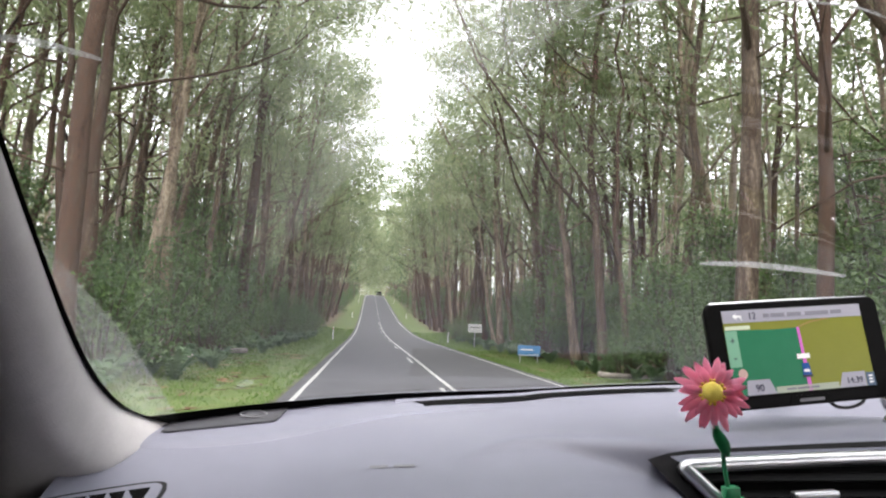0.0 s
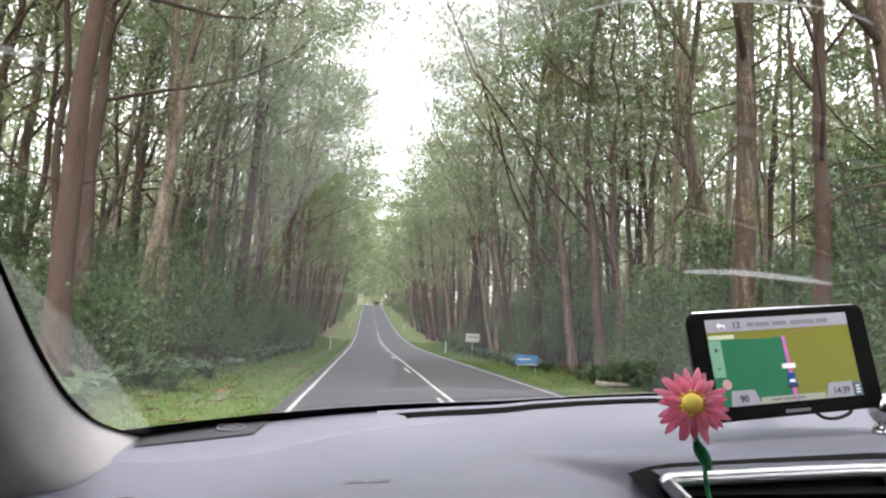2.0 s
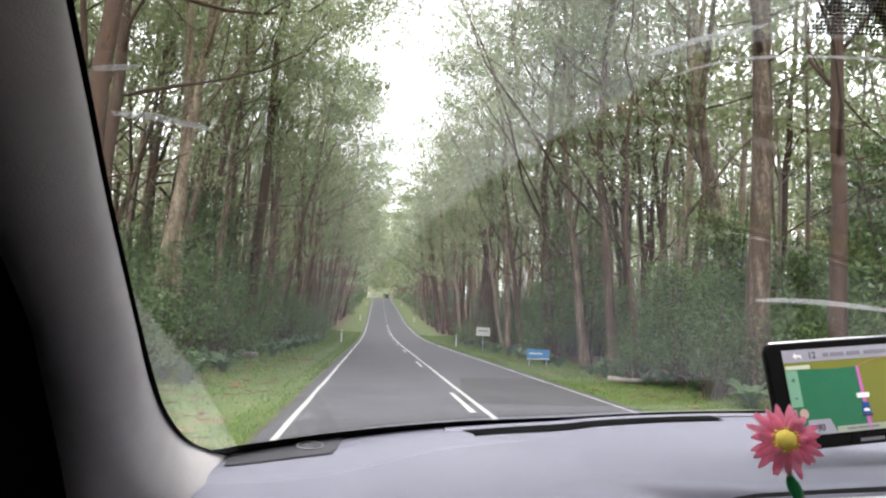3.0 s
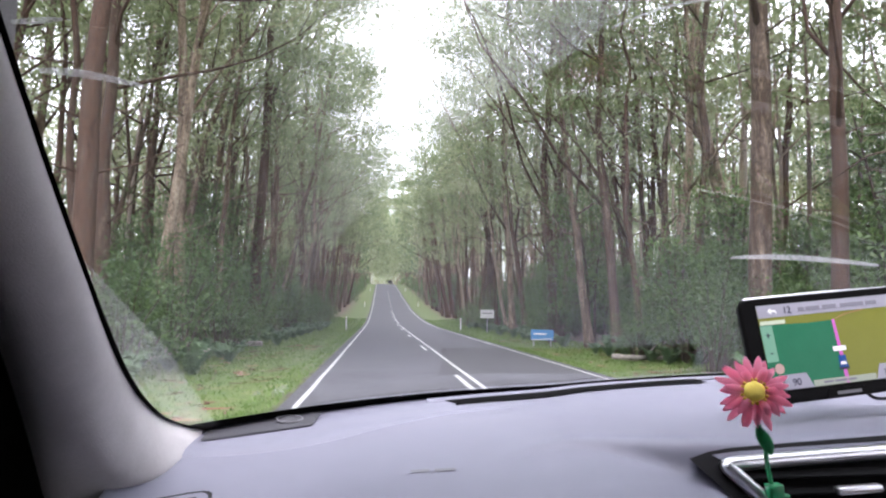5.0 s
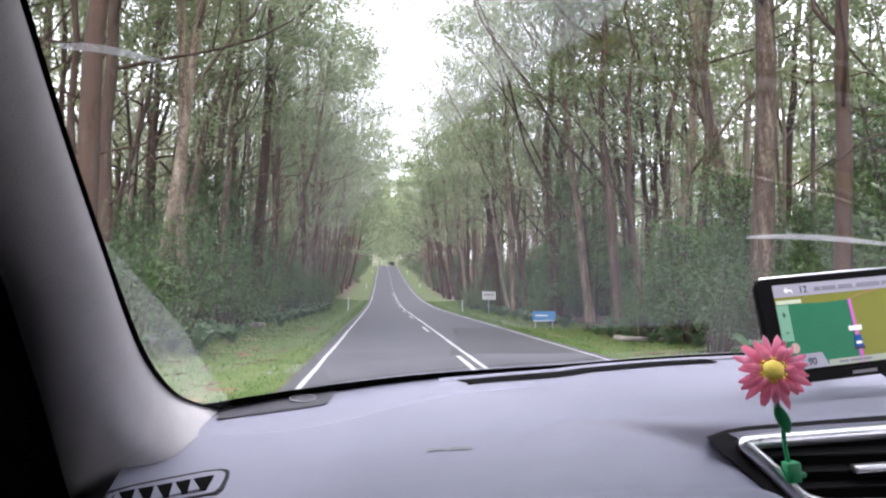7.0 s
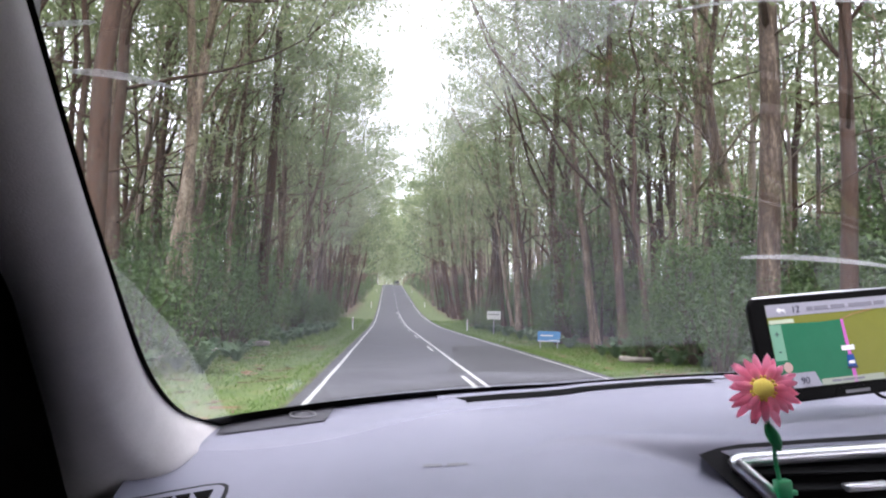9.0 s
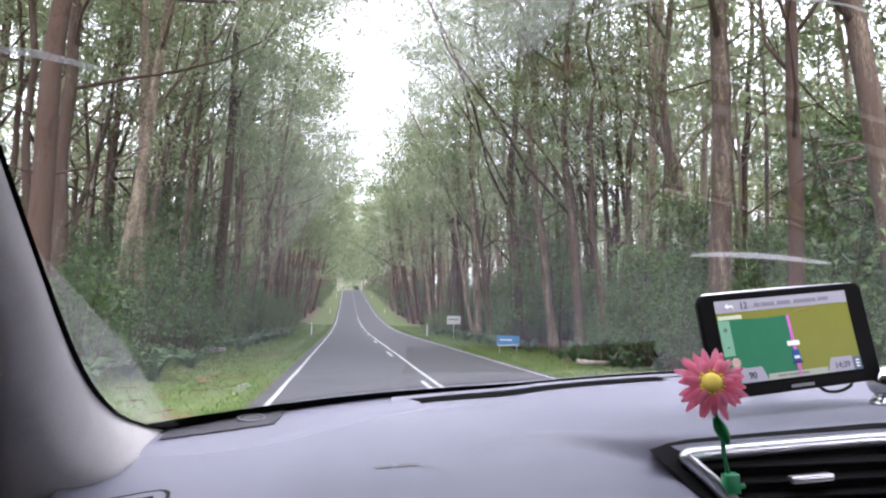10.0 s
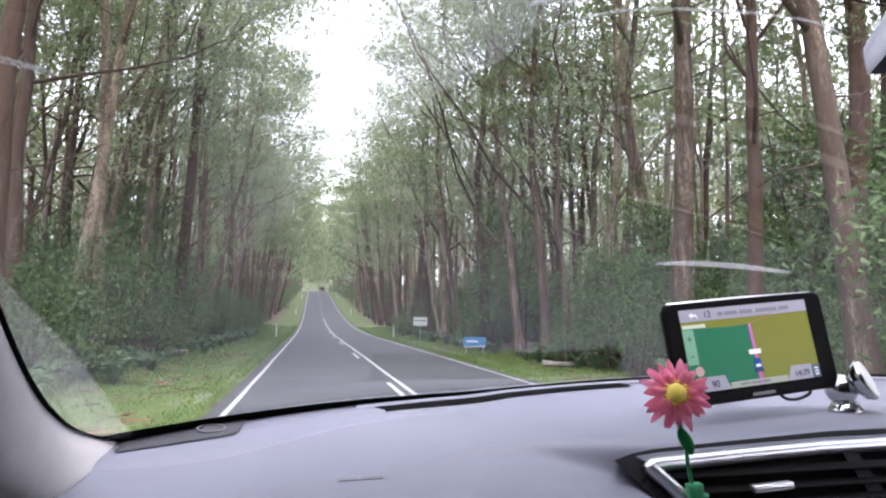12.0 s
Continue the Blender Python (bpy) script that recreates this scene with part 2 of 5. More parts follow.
def tube(bm, pts, radii, sides=8, cap=True):
    """A tapered tube along the points."""
    rings = []
    side = None
    for i, p in enumerate(pts):
        p = Vector(p)
        ahead = (Vector(pts[min(i + 1, len(pts) - 1)]) - Vector(pts[max(i - 1, 0)])).normalized()
        if side is None:
            side = ahead.orthogonal().normalized()
        side = (side - ahead * side.dot(ahead)).normalized()
        up = ahead.cross(side)
        r = radii[i] if not isinstance(radii, (int, float)) else radii
        rings.append([bm.verts.new(p + r * (math.cos(2 * math.pi * k / sides) * side + math.sin(2 * math.pi * k / sides) * up)) for k in range(sides)])
    for a, b in zip(rings, rings[1:]):
        for k in range(sides):
            bm.faces.new((a[k], a[(k + 1) % sides], b[(k + 1) % sides], b[k]))
    if cap:
        bm.faces.new(rings[0][::-1])
        bm.faces.new(rings[-1])
    return rings


def box(bm, m, sx, sy, sz, bevel=0.0, segs=2):
    """A bevelled box of that size at the pose m."""
    new_verts = bmesh.ops.create_cube(bm, size=1.0, matrix=m @ Matrix.Diagonal((sx, sy, sz, 1)))["verts"]
    if bevel:
        edges = list({e for v in new_verts for e in v.link_edges})
        bmesh.ops.bevel(bm, geom=edges, offset=bevel, segments=segs, affect="EDGES", profile=0.6)


def prism(bm, outline, back):
    """A plate: the outline (Vectors in one plane) and its copy moved by back."""
    a = [bm.verts.new(p) for p in outline]
    b = [bm.verts.new(Vector(p) + back) for p in outline]
    bm.faces.new(a)
    bm.faces.new(b[::-1])
    for i in range(len(a)):
        j = (i + 1) % len(a)
        bm.faces.new((a[i], b[i], b[j], a[j]))


def sheet(bm, grid):
    """Quads over rows of points."""
    v = [[bm.verts.new(p) for p in row] for row in grid]
    for r0, r1 in zip(v, v[1:]):
        for k in range(len(r0) - 1):
            bm.faces.new((r0[k], r0[k + 1], r1[k + 1], r1[k]))
    return v


def lettering(name, text, size, m, mat, parent):
    """Words in the built-in font as a mesh part."""
    cu = bpy.data.curves.new(name, "FONT")
    cu.body, cu.size, cu.align_x, cu.align_y, cu.extrude = text, size, "CENTER", "CENTER", 0.0002
    tmp = bpy.data.objects.new(name, cu)
    scene.collection.objects.link(tmp)
    bpy.context.view_layer.update()
    me = bpy.data.meshes.new_from_object(tmp.evaluated_get(bpy.context.evaluated_depsgraph_get()))
    bpy.data.objects.remove(tmp)
    me.name = name
    me.materials.clear()
    me.materials.append(mat)
    ob = new(name, me)
    ob.parent = parent
    ob.matrix_basis = m
    return ob


# ---------------------------------------------------------------- ground, road
def prof(y):
    """Height of the road along its length: level, a sag, a climb, a crest."""
    if y < 50:
        return 0.0
    if y < 120:
        return 0.000514 * (y - 50) ** 2
    if y < 225:
        return 2.52 + 0.072 * (y - 120)
    if y < 275:
        d = y - 225
        return 10.08 + 0.072 * d - 0.00102 * d * d
    return max(11.1 - 0.03 * (y - 275), 4.0)


def lie(x, y):
    """Height of the ground beside the road."""
    z = prof(y)
    if -1.75 < x < 5.6:
        return z - 0.05
    off = -1.75 - x if x < 0 else x - 5.6
    bank = 0.25 * ramp01(2.0, 6.0, off) + (0.5 if x > 0 else 0.3) * ramp01(4, 20, off)
    rough = 0.10 * ramp01(1.5, 6, off) * noise.noise((x * 0.35, y * 0.35, 2.0)) + 0.5 * ramp01(5, 25, off) * noise.noise((x * 0.06, y * 0.06, 5.0))
    bank += 5.0 * ramp01(20, 80, off)            # the land rises gently on both sides
    return z - 0.04 - 0.05 * ramp01(0, 0.6, off) * (1 - ramp01(0.8, 2.5, off)) + bank + rough


def axis(dense, far):
    return sorted(set([round(v, 2) for v in dense] + far + [-v for v in far]))


xs = axis(list(np.arange(-26, 30.1, 1.0)) + [-1.75, -1.6, 5.45, 5.6], [35, 40, 45, 50, 60, 70, 85, 100, 250, 800, 3000])
ys = axis(list(np.arange(-30, 120, 1.25)) + list(np.arange(120, 300, 5)), [330, 400, 600, 1200, 3000])
gv = [(x, y, lie(x, y) - (0.06 if -1.6 <= x <= 5.45 else 0)) for y in ys for x in xs]
gf = [(j * len(xs) + i, j * len(xs) + i + 1, (j + 1) * len(xs) + i + 1, (j + 1) * len(xs) + i)
      for j in range(len(ys) - 1) for i in range(len(xs) - 1)]


def ground_material():
    """Mown grass beside the road that gives way to brown litter under the trees."""
    m = material("forest_ground", [(0.05, 0.034, 0.022), (0.11, 0.072, 0.046), (0.17, 0.115, 0.07)], rough=0.95, scale=0.9, bump=0.04, bump_scale=6, fine=0.5)
    n, l = m.node_tree.nodes, m.node_tree.links
    litter = next(k for k in n if k.type == "VALTORGB")
    bsdf = n["Principled BSDF"]
    co, sep = n.new("ShaderNodeTexCoord"), n.new("ShaderNodeSeparateXYZ")
    l.new(co.outputs["Object"], sep.inputs[0])
    nz, gr = n.new("ShaderNodeTexNoise"), n.new("ShaderNodeValToRGB")
    nz.inputs["Scale"].default_value, nz.inputs["Detail"].default_value = 1.4, 6
    l.new(co.outputs["Object"], nz.inputs["Vector"])
    gr.color_ramp.elements.new(0.5)
    for e, (p, c) in zip(gr.color_ramp.elements, ((0.3, (0.055, 0.095, 0.020)), (0.5, (0.088, 0.126, 0.031)), (0.72, (0.135, 0.134, 0.056)))):
        e.position, e.color = p, (*c, 1)
    l.new(nz.outputs[0], gr.inputs[0])

    def calc(kind, a, b):
        x = n.new("ShaderNodeMath")
        x.operation = kind
        for i, v in enumerate((a, b)):
            if isinstance(v, (int, float)):
                x.inputs[i].default_value = v
            else:
                l.new(v, x.inputs[i])
        return x.outputs[0]
    away = calc("ABSOLUTE", calc("SUBTRACT", sep.outputs[0], 1.9), 0)
    edge = n.new("ShaderNodeMapRange")
    l.new(calc("ADD", away, calc("MULTIPLY", nz.outputs[0], 2.2)), edge.inputs[0])
    edge.inputs[1].default_value, edge.inputs[2].default_value = 7.0, 8.4
    mx = n.new("ShaderNodeMixRGB")
    l.new(edge.outputs[0], mx.inputs[0])
    l.new(gr.outputs[0], mx.inputs[1])
    l.new(litter.outputs[0], mx.inputs[2])
    gravel = n.new("ShaderNodeMapRange")
    l.new(calc("ADD", away, calc("MULTIPLY", nz.outputs[0], 0.7)), gravel.inputs[0])
    gravel.inputs[1].default_value, gravel.inputs[2].default_value = 3.66, 3.90
    mg = n.new("ShaderNodeMixRGB")
    l.new(gravel.outputs[0], mg.inputs[0])
    mg.inputs[1].default_value = (0.085, 0.07, 0.057, 1)
    l.new(mx.outputs[0], mg.inputs[2])
    l.new(mg.outputs[0], bsdf.inputs["Base Color"])
    return m


tagged(raw("ground", gv, gf, ground_material(), smooth_shade=True), "forest floor of grass verge and brown leaf litter", "ground", kind="structure")

RY = list(np.arange(-60, 130, 2.0)) + list(np.arange(130, 301, 4.0))
bm = bmesh.new()
sheet(bm, [[Vector((x, y, prof(y) + h)) for x, h in ((-1.48, -0.14), (-1.41, 0.0), (-1.1, 0.012), (1.9, 0.045), (4.95, 0.012), (5.22, 0.0), (5.29, -0.14))] for y in RY])
road = tagged(part("road", bm, ASPHALT, smooth_shade=True), "grey asphalt country road with worn surface", "road", kind="structure")


def crown_of_road(x):
    return 0.045 - 0.033 * min(abs(x - 1.9) / 3.03, 1.0)


def painted(x, w, y0, y1, ragged=0.012):
    """A painted line on the road between two distances."""
    n = max(2, int((y1 - y0) / 2.0) + 1)
    bm = bmesh.new()
    rows = []
    for i in range(n):
        y = y0 + (y1 - y0) * i / (n - 1)
        a = x - w / 2 + random.uniform(-ragged, ragged)
        b = x + w / 2 + random.uniform(-ragged, ragged)
        z = prof(y) + 0.006
        rows.append([Vector((a, y, z + crown_of_road(a))), Vector((b, y, z + crown_of_road(b)))])
    sheet(bm, rows)
    return bm


part("edge_line", painted(-1.16, 0.085, -60, 260), LINE_WHITE, road, "white painted edge line")
part("edge_line", painted(4.90, 0.085, -60, 260), LINE_WHITE, road, "white painted edge line")
part("centre_line", painted(1.88, 0.10, -60, 96), LINE_WHITE, road, "white painted unbroken centre line")
for y in np.arange(-37, 96, 12.0):
    part("centre_dash", painted(1.64, 0.10, y, y + 3.2), LINE_WHITE, road)
for y in np.arange(99, 240, 12.0):
    part("centre_dash", painted(1.9, 0.12, y, y + 3.2), LINE_WHITE, road)


# ---------------------------------------------------------------- trees and undergrowth
def leaves(rng, centres, per, spread, length, width, droop):
    """Narrow pointed leaves scattered about the centres; returns vertices and faces."""
    c = np.repeat(np.asarray(centres, float), per, axis=0)
    n = len(c)
    p = c + rng.normal(0, 1, (n, 3)) * np.asarray(spread)
    d = rng.normal(0, 1, (n, 3))
    d[:, 2] -= droop
    d /= np.linalg.norm(d, axis=1)[:, None]
    w = np.cross(d, rng.normal(0, 1, (n, 3)))
    w /= np.linalg.norm(w, axis=1)[:, None] + 1e-9
    s = rng.uniform(0.6, 1.3, (n, 1))
    v = np.stack([p - d * length * s * 0.4 - w * width * s / 2, p - d * length * s * 0.25 + w * width * s / 2, p + d * length * s * 0.6], 1).reshape(-1, 3)
    f = np.arange(n * 3).reshape(-1, 3)
    return v.tolist(), f.tolist()


def eucalypt(seed, height, radius, lean=0.0, first=0.38, limbs=10, forks=0, label="", foliage=7400, leaf=(0.20, 0.064), reach_by=1.12, bias=0.66):
    """A tall gum: swaying tapered trunk, rising limbs with twigs, and ragged hanging foliage."""
    rng = np.random.default_rng(seed)
    root = thing("eucalyptus_tree", label, "tree", "roadside forest trees")
    bm = bmesh.new()
    sway = rng.uniform(-0.9, 0.9, 2)
    axis_pts, n = [], 13
    for i in range(n):
        t = i / (n - 1)
        axis_pts.append(Vector((lean * height * t + sway[0] * math.sin(3.1 * t) + 0.22 * rng.normal() * t, sway[1] * math.sin(2.5 * t) + 0.22 * rng.normal() * t, -0.3 + height * 0.9 * t)))
    rad = [radius * (1.0 - 0.82 * (i / (n - 1)) ** 0.85) * (1.35 if i == 0 else 1) for i in range(n)]
    pts = spline(axis_pts, 2)
    rr = [rad[0] + 0.0] * len(pts)
    for i in range(len(pts)):
        a = i / 2
        k = min(int(a), n - 2)
        rr[i] = rad[k] + (rad[k + 1] - rad[k]) * (a - k)
    tube(bm, pts, rr, 8)
    tips = []

    def limb(base, out, length, r0, depth):
        pts, p, d = [base], Vector(base), Vector(out).normalized()
        steps = 3 if depth else 5
        for _ in range(steps):
            d = (d + Vector(rng.normal(0, 0.27, 3)) + Vector((0, 0, 0.14))).normalized()
            p = p + d * length / steps
            pts.append(p.copy())
        tube(bm, pts, [0.78 * r0 * (1 - 0.85 * k / steps) for k in range(steps + 1)], 3 if depth else 4)
        tips.append(pts[-1])
        if depth == 0:
            for k in (2, 3, 4):
                side = Vector(rng.normal(0, 1, 3)) * 0.8 + d * 0.5 + Vector((0, 0, 0.15))
                limb(pts[k], side, length * rng.uniform(0.35, 0.6), r0 * 0.35, 1)
    for k in range(limbs):
        t = first + (0.97 - first) * (k + rng.uniform(0, 0.8)) / limbs
        i = min(int(t * (len(pts) - 1)), len(pts) - 2)
        ang = rng.normal(0, 0.7) if rng.uniform() < bias else rng.uniform(0, 2 * math.pi)
        reach = reach_by * height * (0.30 - 0.13 * t) * rng.uniform(0.7, 1.3)
        limb(pts[i], (math.cos(ang), math.sin(ang), rng.uniform(0.25, 1.1)), reach, rr[i] * 0.5, 0)
    for k in range(forks):
        i = int(len(pts) * rng.uniform(0.18, 0.35))
        ang = rng.uniform(0, 2 * math.pi)
        limb(pts[i], (0.5 * math.cos(ang), 0.5 * math.sin(ang), 1.2), height * 0.5, rr[i] * 0.65, 0)
    # a few dead stubs low on the trunk
    for k in range(4):
        i = int(len(pts) * rng.uniform(0.15, 0.45))
        ang = rng.uniform(0, 2 * math.pi)
        d = Vector((math.cos(ang), math.sin(ang), rng.uniform(-0.1, 0.5)))
        tube(bm, [pts[i], pts[i] + d * 0.8, pts[i] + d * 1.5 + Vector((0, 0, rng.uniform(-0.3, 0.4)))], [rr[i] * 0.16, rr[i] * 0.1, 0.01], 4)
    part("trunk", bm, BARK, root, smooth_shade=True)
    tips.append(pts[-1])
    clumps = []
    for t in tips:
        clumps.append(t + Vector(rng.normal(0, 0.3, 3)) - Vector((0, 0, 0.2)))
    per = max(8, int(foliage / len(clumps)))
    v, f = leaves(rng, [tuple(c) for c in clumps], per, (0.62, 0.62, 0.27), leaf[0], leaf[1], 1.0)
    raw("crown", v, f, LEAF, root)
    return root


def understorey(seed, height, label):
    """A young wattle: several thin stems and feathery layered foliage."""
    rng = np.random.default_rng(seed)
    root = thing("understorey_tree", label, "tree", "understorey trees")
    bm = bmesh.new()
    clumps = []
    for s in range(4):
        ang = rng.uniform(0, 6.28)
        top = Vector((math.cos(ang) * height * 0.16, math.sin(ang) * height * 0.16, height * rng.uniform(0.75, 1.0)))
        mid = top * 0.5 + Vector((rng.normal(0, 0.15), rng.normal(0, 0.15), 0))
        pts = spline([(0.1 * math.cos(ang), 0.1 * math.sin(ang), -0.2), mid, top], 4)
        tube(bm, pts, [0.07 * (1 - 0.8 * k / (len(pts) - 1)) for k in range(len(pts))], 5)
        for k in range(16):
            t = rng.uniform(0.25, 1.0)
            b = pts[int(t * (len(pts) - 1))]
            a2 = rng.uniform(0, 6.28)
            reach = height * 0.26 * (1.15 - 0.7 * t) * rng.uniform(0.6, 1.2)
            e = b + Vector((math.cos(a2) * reach, math.sin(a2) * reach, reach * rng.uniform(0.0, 0.5)))
            tube(bm, [b, (b + e) / 2 + Vector((0, 0, 0.1)), e], [0.02, 0.014, 0.005], 3)
            clumps += [tuple(e), tuple((b + e * 2) / 3)]
    part("trunk", bm, TWIG, root, smooth_shade=True)
    v, f = leaves(rng, clumps, max(6, int(4300 / len(clumps))), (0.36, 0.36, 0.18), 0.155, 0.058, 0.4)
    raw("crown", v, f, SHRUB_LEAF, root)
    return root


def shrub(seed, height, wide, label):
    """A dense bush: stems from the ground and small leaves in uneven billows."""
    rng = np.random.default_rng(seed)
    root = thing("shrub", label, "shrub", "roadside shrubs")
    bm = bmesh.new()
    clumps = []
    for s in range(16):
        ang, out = rng.uniform(0, 6.28), rng.uniform(0.2, 1.0)
        e = Vector((math.cos(ang) * wide * out, math.sin(ang) * wide * out, height * (1.05 - 0.55 * out * out) * rng.uniform(0.6, 1.0)))
        b = Vector((0.15 * math.cos(ang), 0.15 * math.sin(ang), -0.15))
        tube(bm, [b, e * 0.5 + Vector((0, 0, 0.15)), e], [0.025, 0.016, 0.006], 4)
        for t in (0.55, 0.8, 1.0):
            clumps.append(tuple(b + (e - b) * t + Vector(rng.normal(0, 0.12, 3))))
    part("stem", bm, TWIG, root)
    v, f = leaves(rng, clumps, 58, (0.22, 0.22, 0.18), 0.09, 0.040, 0.2)
    v = [(x, y, max(z, -0.05)) for x, y, z in v]
    raw("foliage", v, f, SHRUB_LEAF, root)
    return root


def fern(seed, label):
    """A bracken: arching fronds of paired leaflets."""
    rng = np.random.default_rng(seed)
    root = thing("fern", label, "fern", "verge ferns")
    for k in range(9):
        ang = 2 * math.pi * k / 9 + rng.uniform(-0.3, 0.3)
        reach, rise = rng.uniform(0.45, 0.75), rng.uniform(0.45, 0.75)
        side = Vector((-math.sin(ang), math.cos(ang), 0))
        v, f = [], []
        fwd = Vector((math.cos(ang), math.sin(ang), 0))
        for i in range(23):                       # toothed blade on a midrib
            t = i / 22
            c = fwd * reach * t + Vector((0, 0, rise * math.sin(t * 2.1)))
            w = (0.20 * math.sin(math.pi * min(1, 0.12 + t * 0.88)) + 0.01) * (1.0 if i % 2 else 0.28)
            tip = fwd * (0.03 if i % 2 else 0) - Vector((0, 0, 0.25 * w))
            v += [c - side * w + tip, c, c + side * w + tip]
            if i:
                q = 3 * i
                f += [(q - 3, q - 2, q + 1, q), (q - 2, q - 1, q + 2, q + 1)]
        raw("frond", [tuple(p) for p in v], f, FERN_LEAF, root)
    return root


GUMS = [eucalypt(11, 26, 0.22, first=0.33, limbs=10, label="tall straight eucalyptus with brown stringy bark and ragged foliage"),
        eucalypt(12, 29, 0.29, first=0.30, limbs=11, label="large eucalyptus with thick trunk and spreading limbs"),
        eucalypt(13, 23, 0.17, lean=0.04, first=0.28, limbs=10, label="slender leaning eucalyptus with ragged crown"),
        eucalypt(14, 25, 0.20, lean=-0.04, first=0.30, forks=1, limbs=9, label="forked eucalyptus with dark rough bark"),
        eucalypt(16, 27, 0.25, lean=0.03, first=0.26, limbs=11, forks=1, label="old eucalyptus with crooked limbs and hanging leaves")]
INNER = [eucalypt(15, 22, 0.16, first=0.42, limbs=8, foliage=2300, leaf=(0.29, 0.12), bias=0.0, label="young slim eucalyptus with pale trunk"),
         eucalypt(17, 25, 0.21, first=0.50, limbs=7, lean=0.04, foliage=2300, leaf=(0.29, 0.12), bias=0.0, label="tall thin eucalyptus deep in the forest"),
         eucalypt(18, 24, 0.26, first=0.26, limbs=8, lean=-0.06, foliage=2300, leaf=(0.29, 0.12), bias=0.0, label="leaning eucalyptus with thin crown deep in the forest")]
WATTLES = [understorey(21, 7.0, "young wattle tree with soft green foliage"), understorey(22, 5.2, "bushy wattle sapling under the gums")]
SHRUBS = [shrub(31, 1.9, 1.25, "dense dark green roadside shrub"), shrub(32, 1.4, 1.1, "low rounded green shrub at the verge"),
          shrub(33, 2.6, 1.3, "tall leafy shrub at the forest edge")]
FERNS = [fern(41, "green bracken fern at the forest edge"), fern(42, "pale green fern beside the grass verge")]

rng = np.random.default_rng(5)
used = set()


def plant(kinds, spots, s0, s1, tilt=2.0, bend=(0.0, 0.0), turn=360.0):
    """Stand copies of the templates on the ground; the first of each kind is the template itself."""
    for x, y in spots:
        k = kinds[int(rng.integers(len(kinds)))]
        s = rng.uniform(s0, s1)
        m = pose(x, y, lie(x, y) - 0.02, rng.normal(0, tilt), rng.normal(0, tilt) + (bend[0] if x < 0 else bend[1])) @ pose(0, 0, 0, 0, 0, (0 if x < 0 else 180) + rng.uniform(-0.5, 0.5) * turn) @ Matrix.Diagonal((s, s, s * rng.uniform(0.92, 1.1), 1))
        if k not in used:
            used.add(k)
            k.matrix_basis = m
        else:
            copy_thing(k, Matrix.Identity(4)).matrix_basis = m


def scatter(count, pick, gap, taken):
    out, tries = [], 0
    while len(out) < count and tries < count * 60:
        tries += 1
        x, y = pick()
        if all((x - a) ** 2 + (y - b) ** 2 > gap * gap for a, b in taken):
            taken.append((x, y))
            out.append((x, y))
    return out


taken = []
edge_row = []
for k in range(33):                               # the rows that line the road
    y = 8.5 + 3.45 * k
    edge_row += [(-5.5 - 1.7 * rng.uniform(), y + rng.uniform(-1.1, 1.1)), (8.3 + 2.0 * rng.uniform(), y + 1.7 + rng.uniform(-1.1, 1.1)),
                 (-10.2 - 1.8 * rng.uniform(), y + 1.2 + rng.uniform(-1.1, 1.1)), (13.6 + 2.0 * rng.uniform(), y + rng.uniform(-1.1, 1.1))]
taken += edge_row
inner = scatter(42, lambda: (-13 - 20 * rng.uniform() ** 1.2, 16 + 100 * rng.uniform()), 2.3, taken)
inner += scatter(90, lambda: (16.5 + 44 * rng.uniform() ** 1.1, 8 + 105 * rng.uniform()), 2.3, taken)
back_row = scatter(20, lambda: ((-7 - 8 * rng.uniform()) if rng.uniform() < 0.5 else (10.5 + 8 * rng.uniform()), -45 + 50 * rng.uniform()), 3.0, taken)
near_edge = [p for p in edge_row if p[1] < 74]
plant(GUMS, near_edge, 0.62, 1.28, tilt=2.8, bend=(2.0, -1.8), turn=100.0)       # the roadside trees reach for the light
plant(INNER, inner + back_row, 0.8, 1.15)
plant(INNER, scatter(18, lambda: (10.0 + 17 * rng.uniform(), 10 + 46 * rng.uniform()), 1.2, taken) + scatter(16, lambda: (-7.2 - 9 * rng.uniform(), 12 + 46 * rng.uniform()), 1.2, taken), 0.85, 1.2)
plant(INNER, [p for p in edge_row if p[1] >= 74], 0.9, 1.2, bend=(4.0, -5.0))
plant(WATTLES, scatter(34, lambda: (-5.8 - 12 * rng.uniform() ** 1.6, 13 + 90 * rng.uniform()), 1.6, taken)
      + scatter(46, lambda: (9.0 + 22 * rng.uniform() ** 1.6, 14 + 90 * rng.uniform()), 1.6, taken), 0.6, 1.2)
low = []


def clear_of_signs(spots):
    return [p for p in spots if not (7.0 < p[0] < 10.4 and (37 < p[1] < 48 or 24 < p[1] < 30.5))]


plant(SHRUBS, clear_of_signs(scatter(62, lambda: (-4.7 - 6.5 * rng.uniform() ** 1.3, 12.5 + 53 * rng.uniform()), 0.95, low)
      + scatter(74, lambda: (8.3 + 8 * rng.uniform() ** 1.8, 9 + 60 * rng.uniform()), 0.95, low)), 0.75, 1.5)
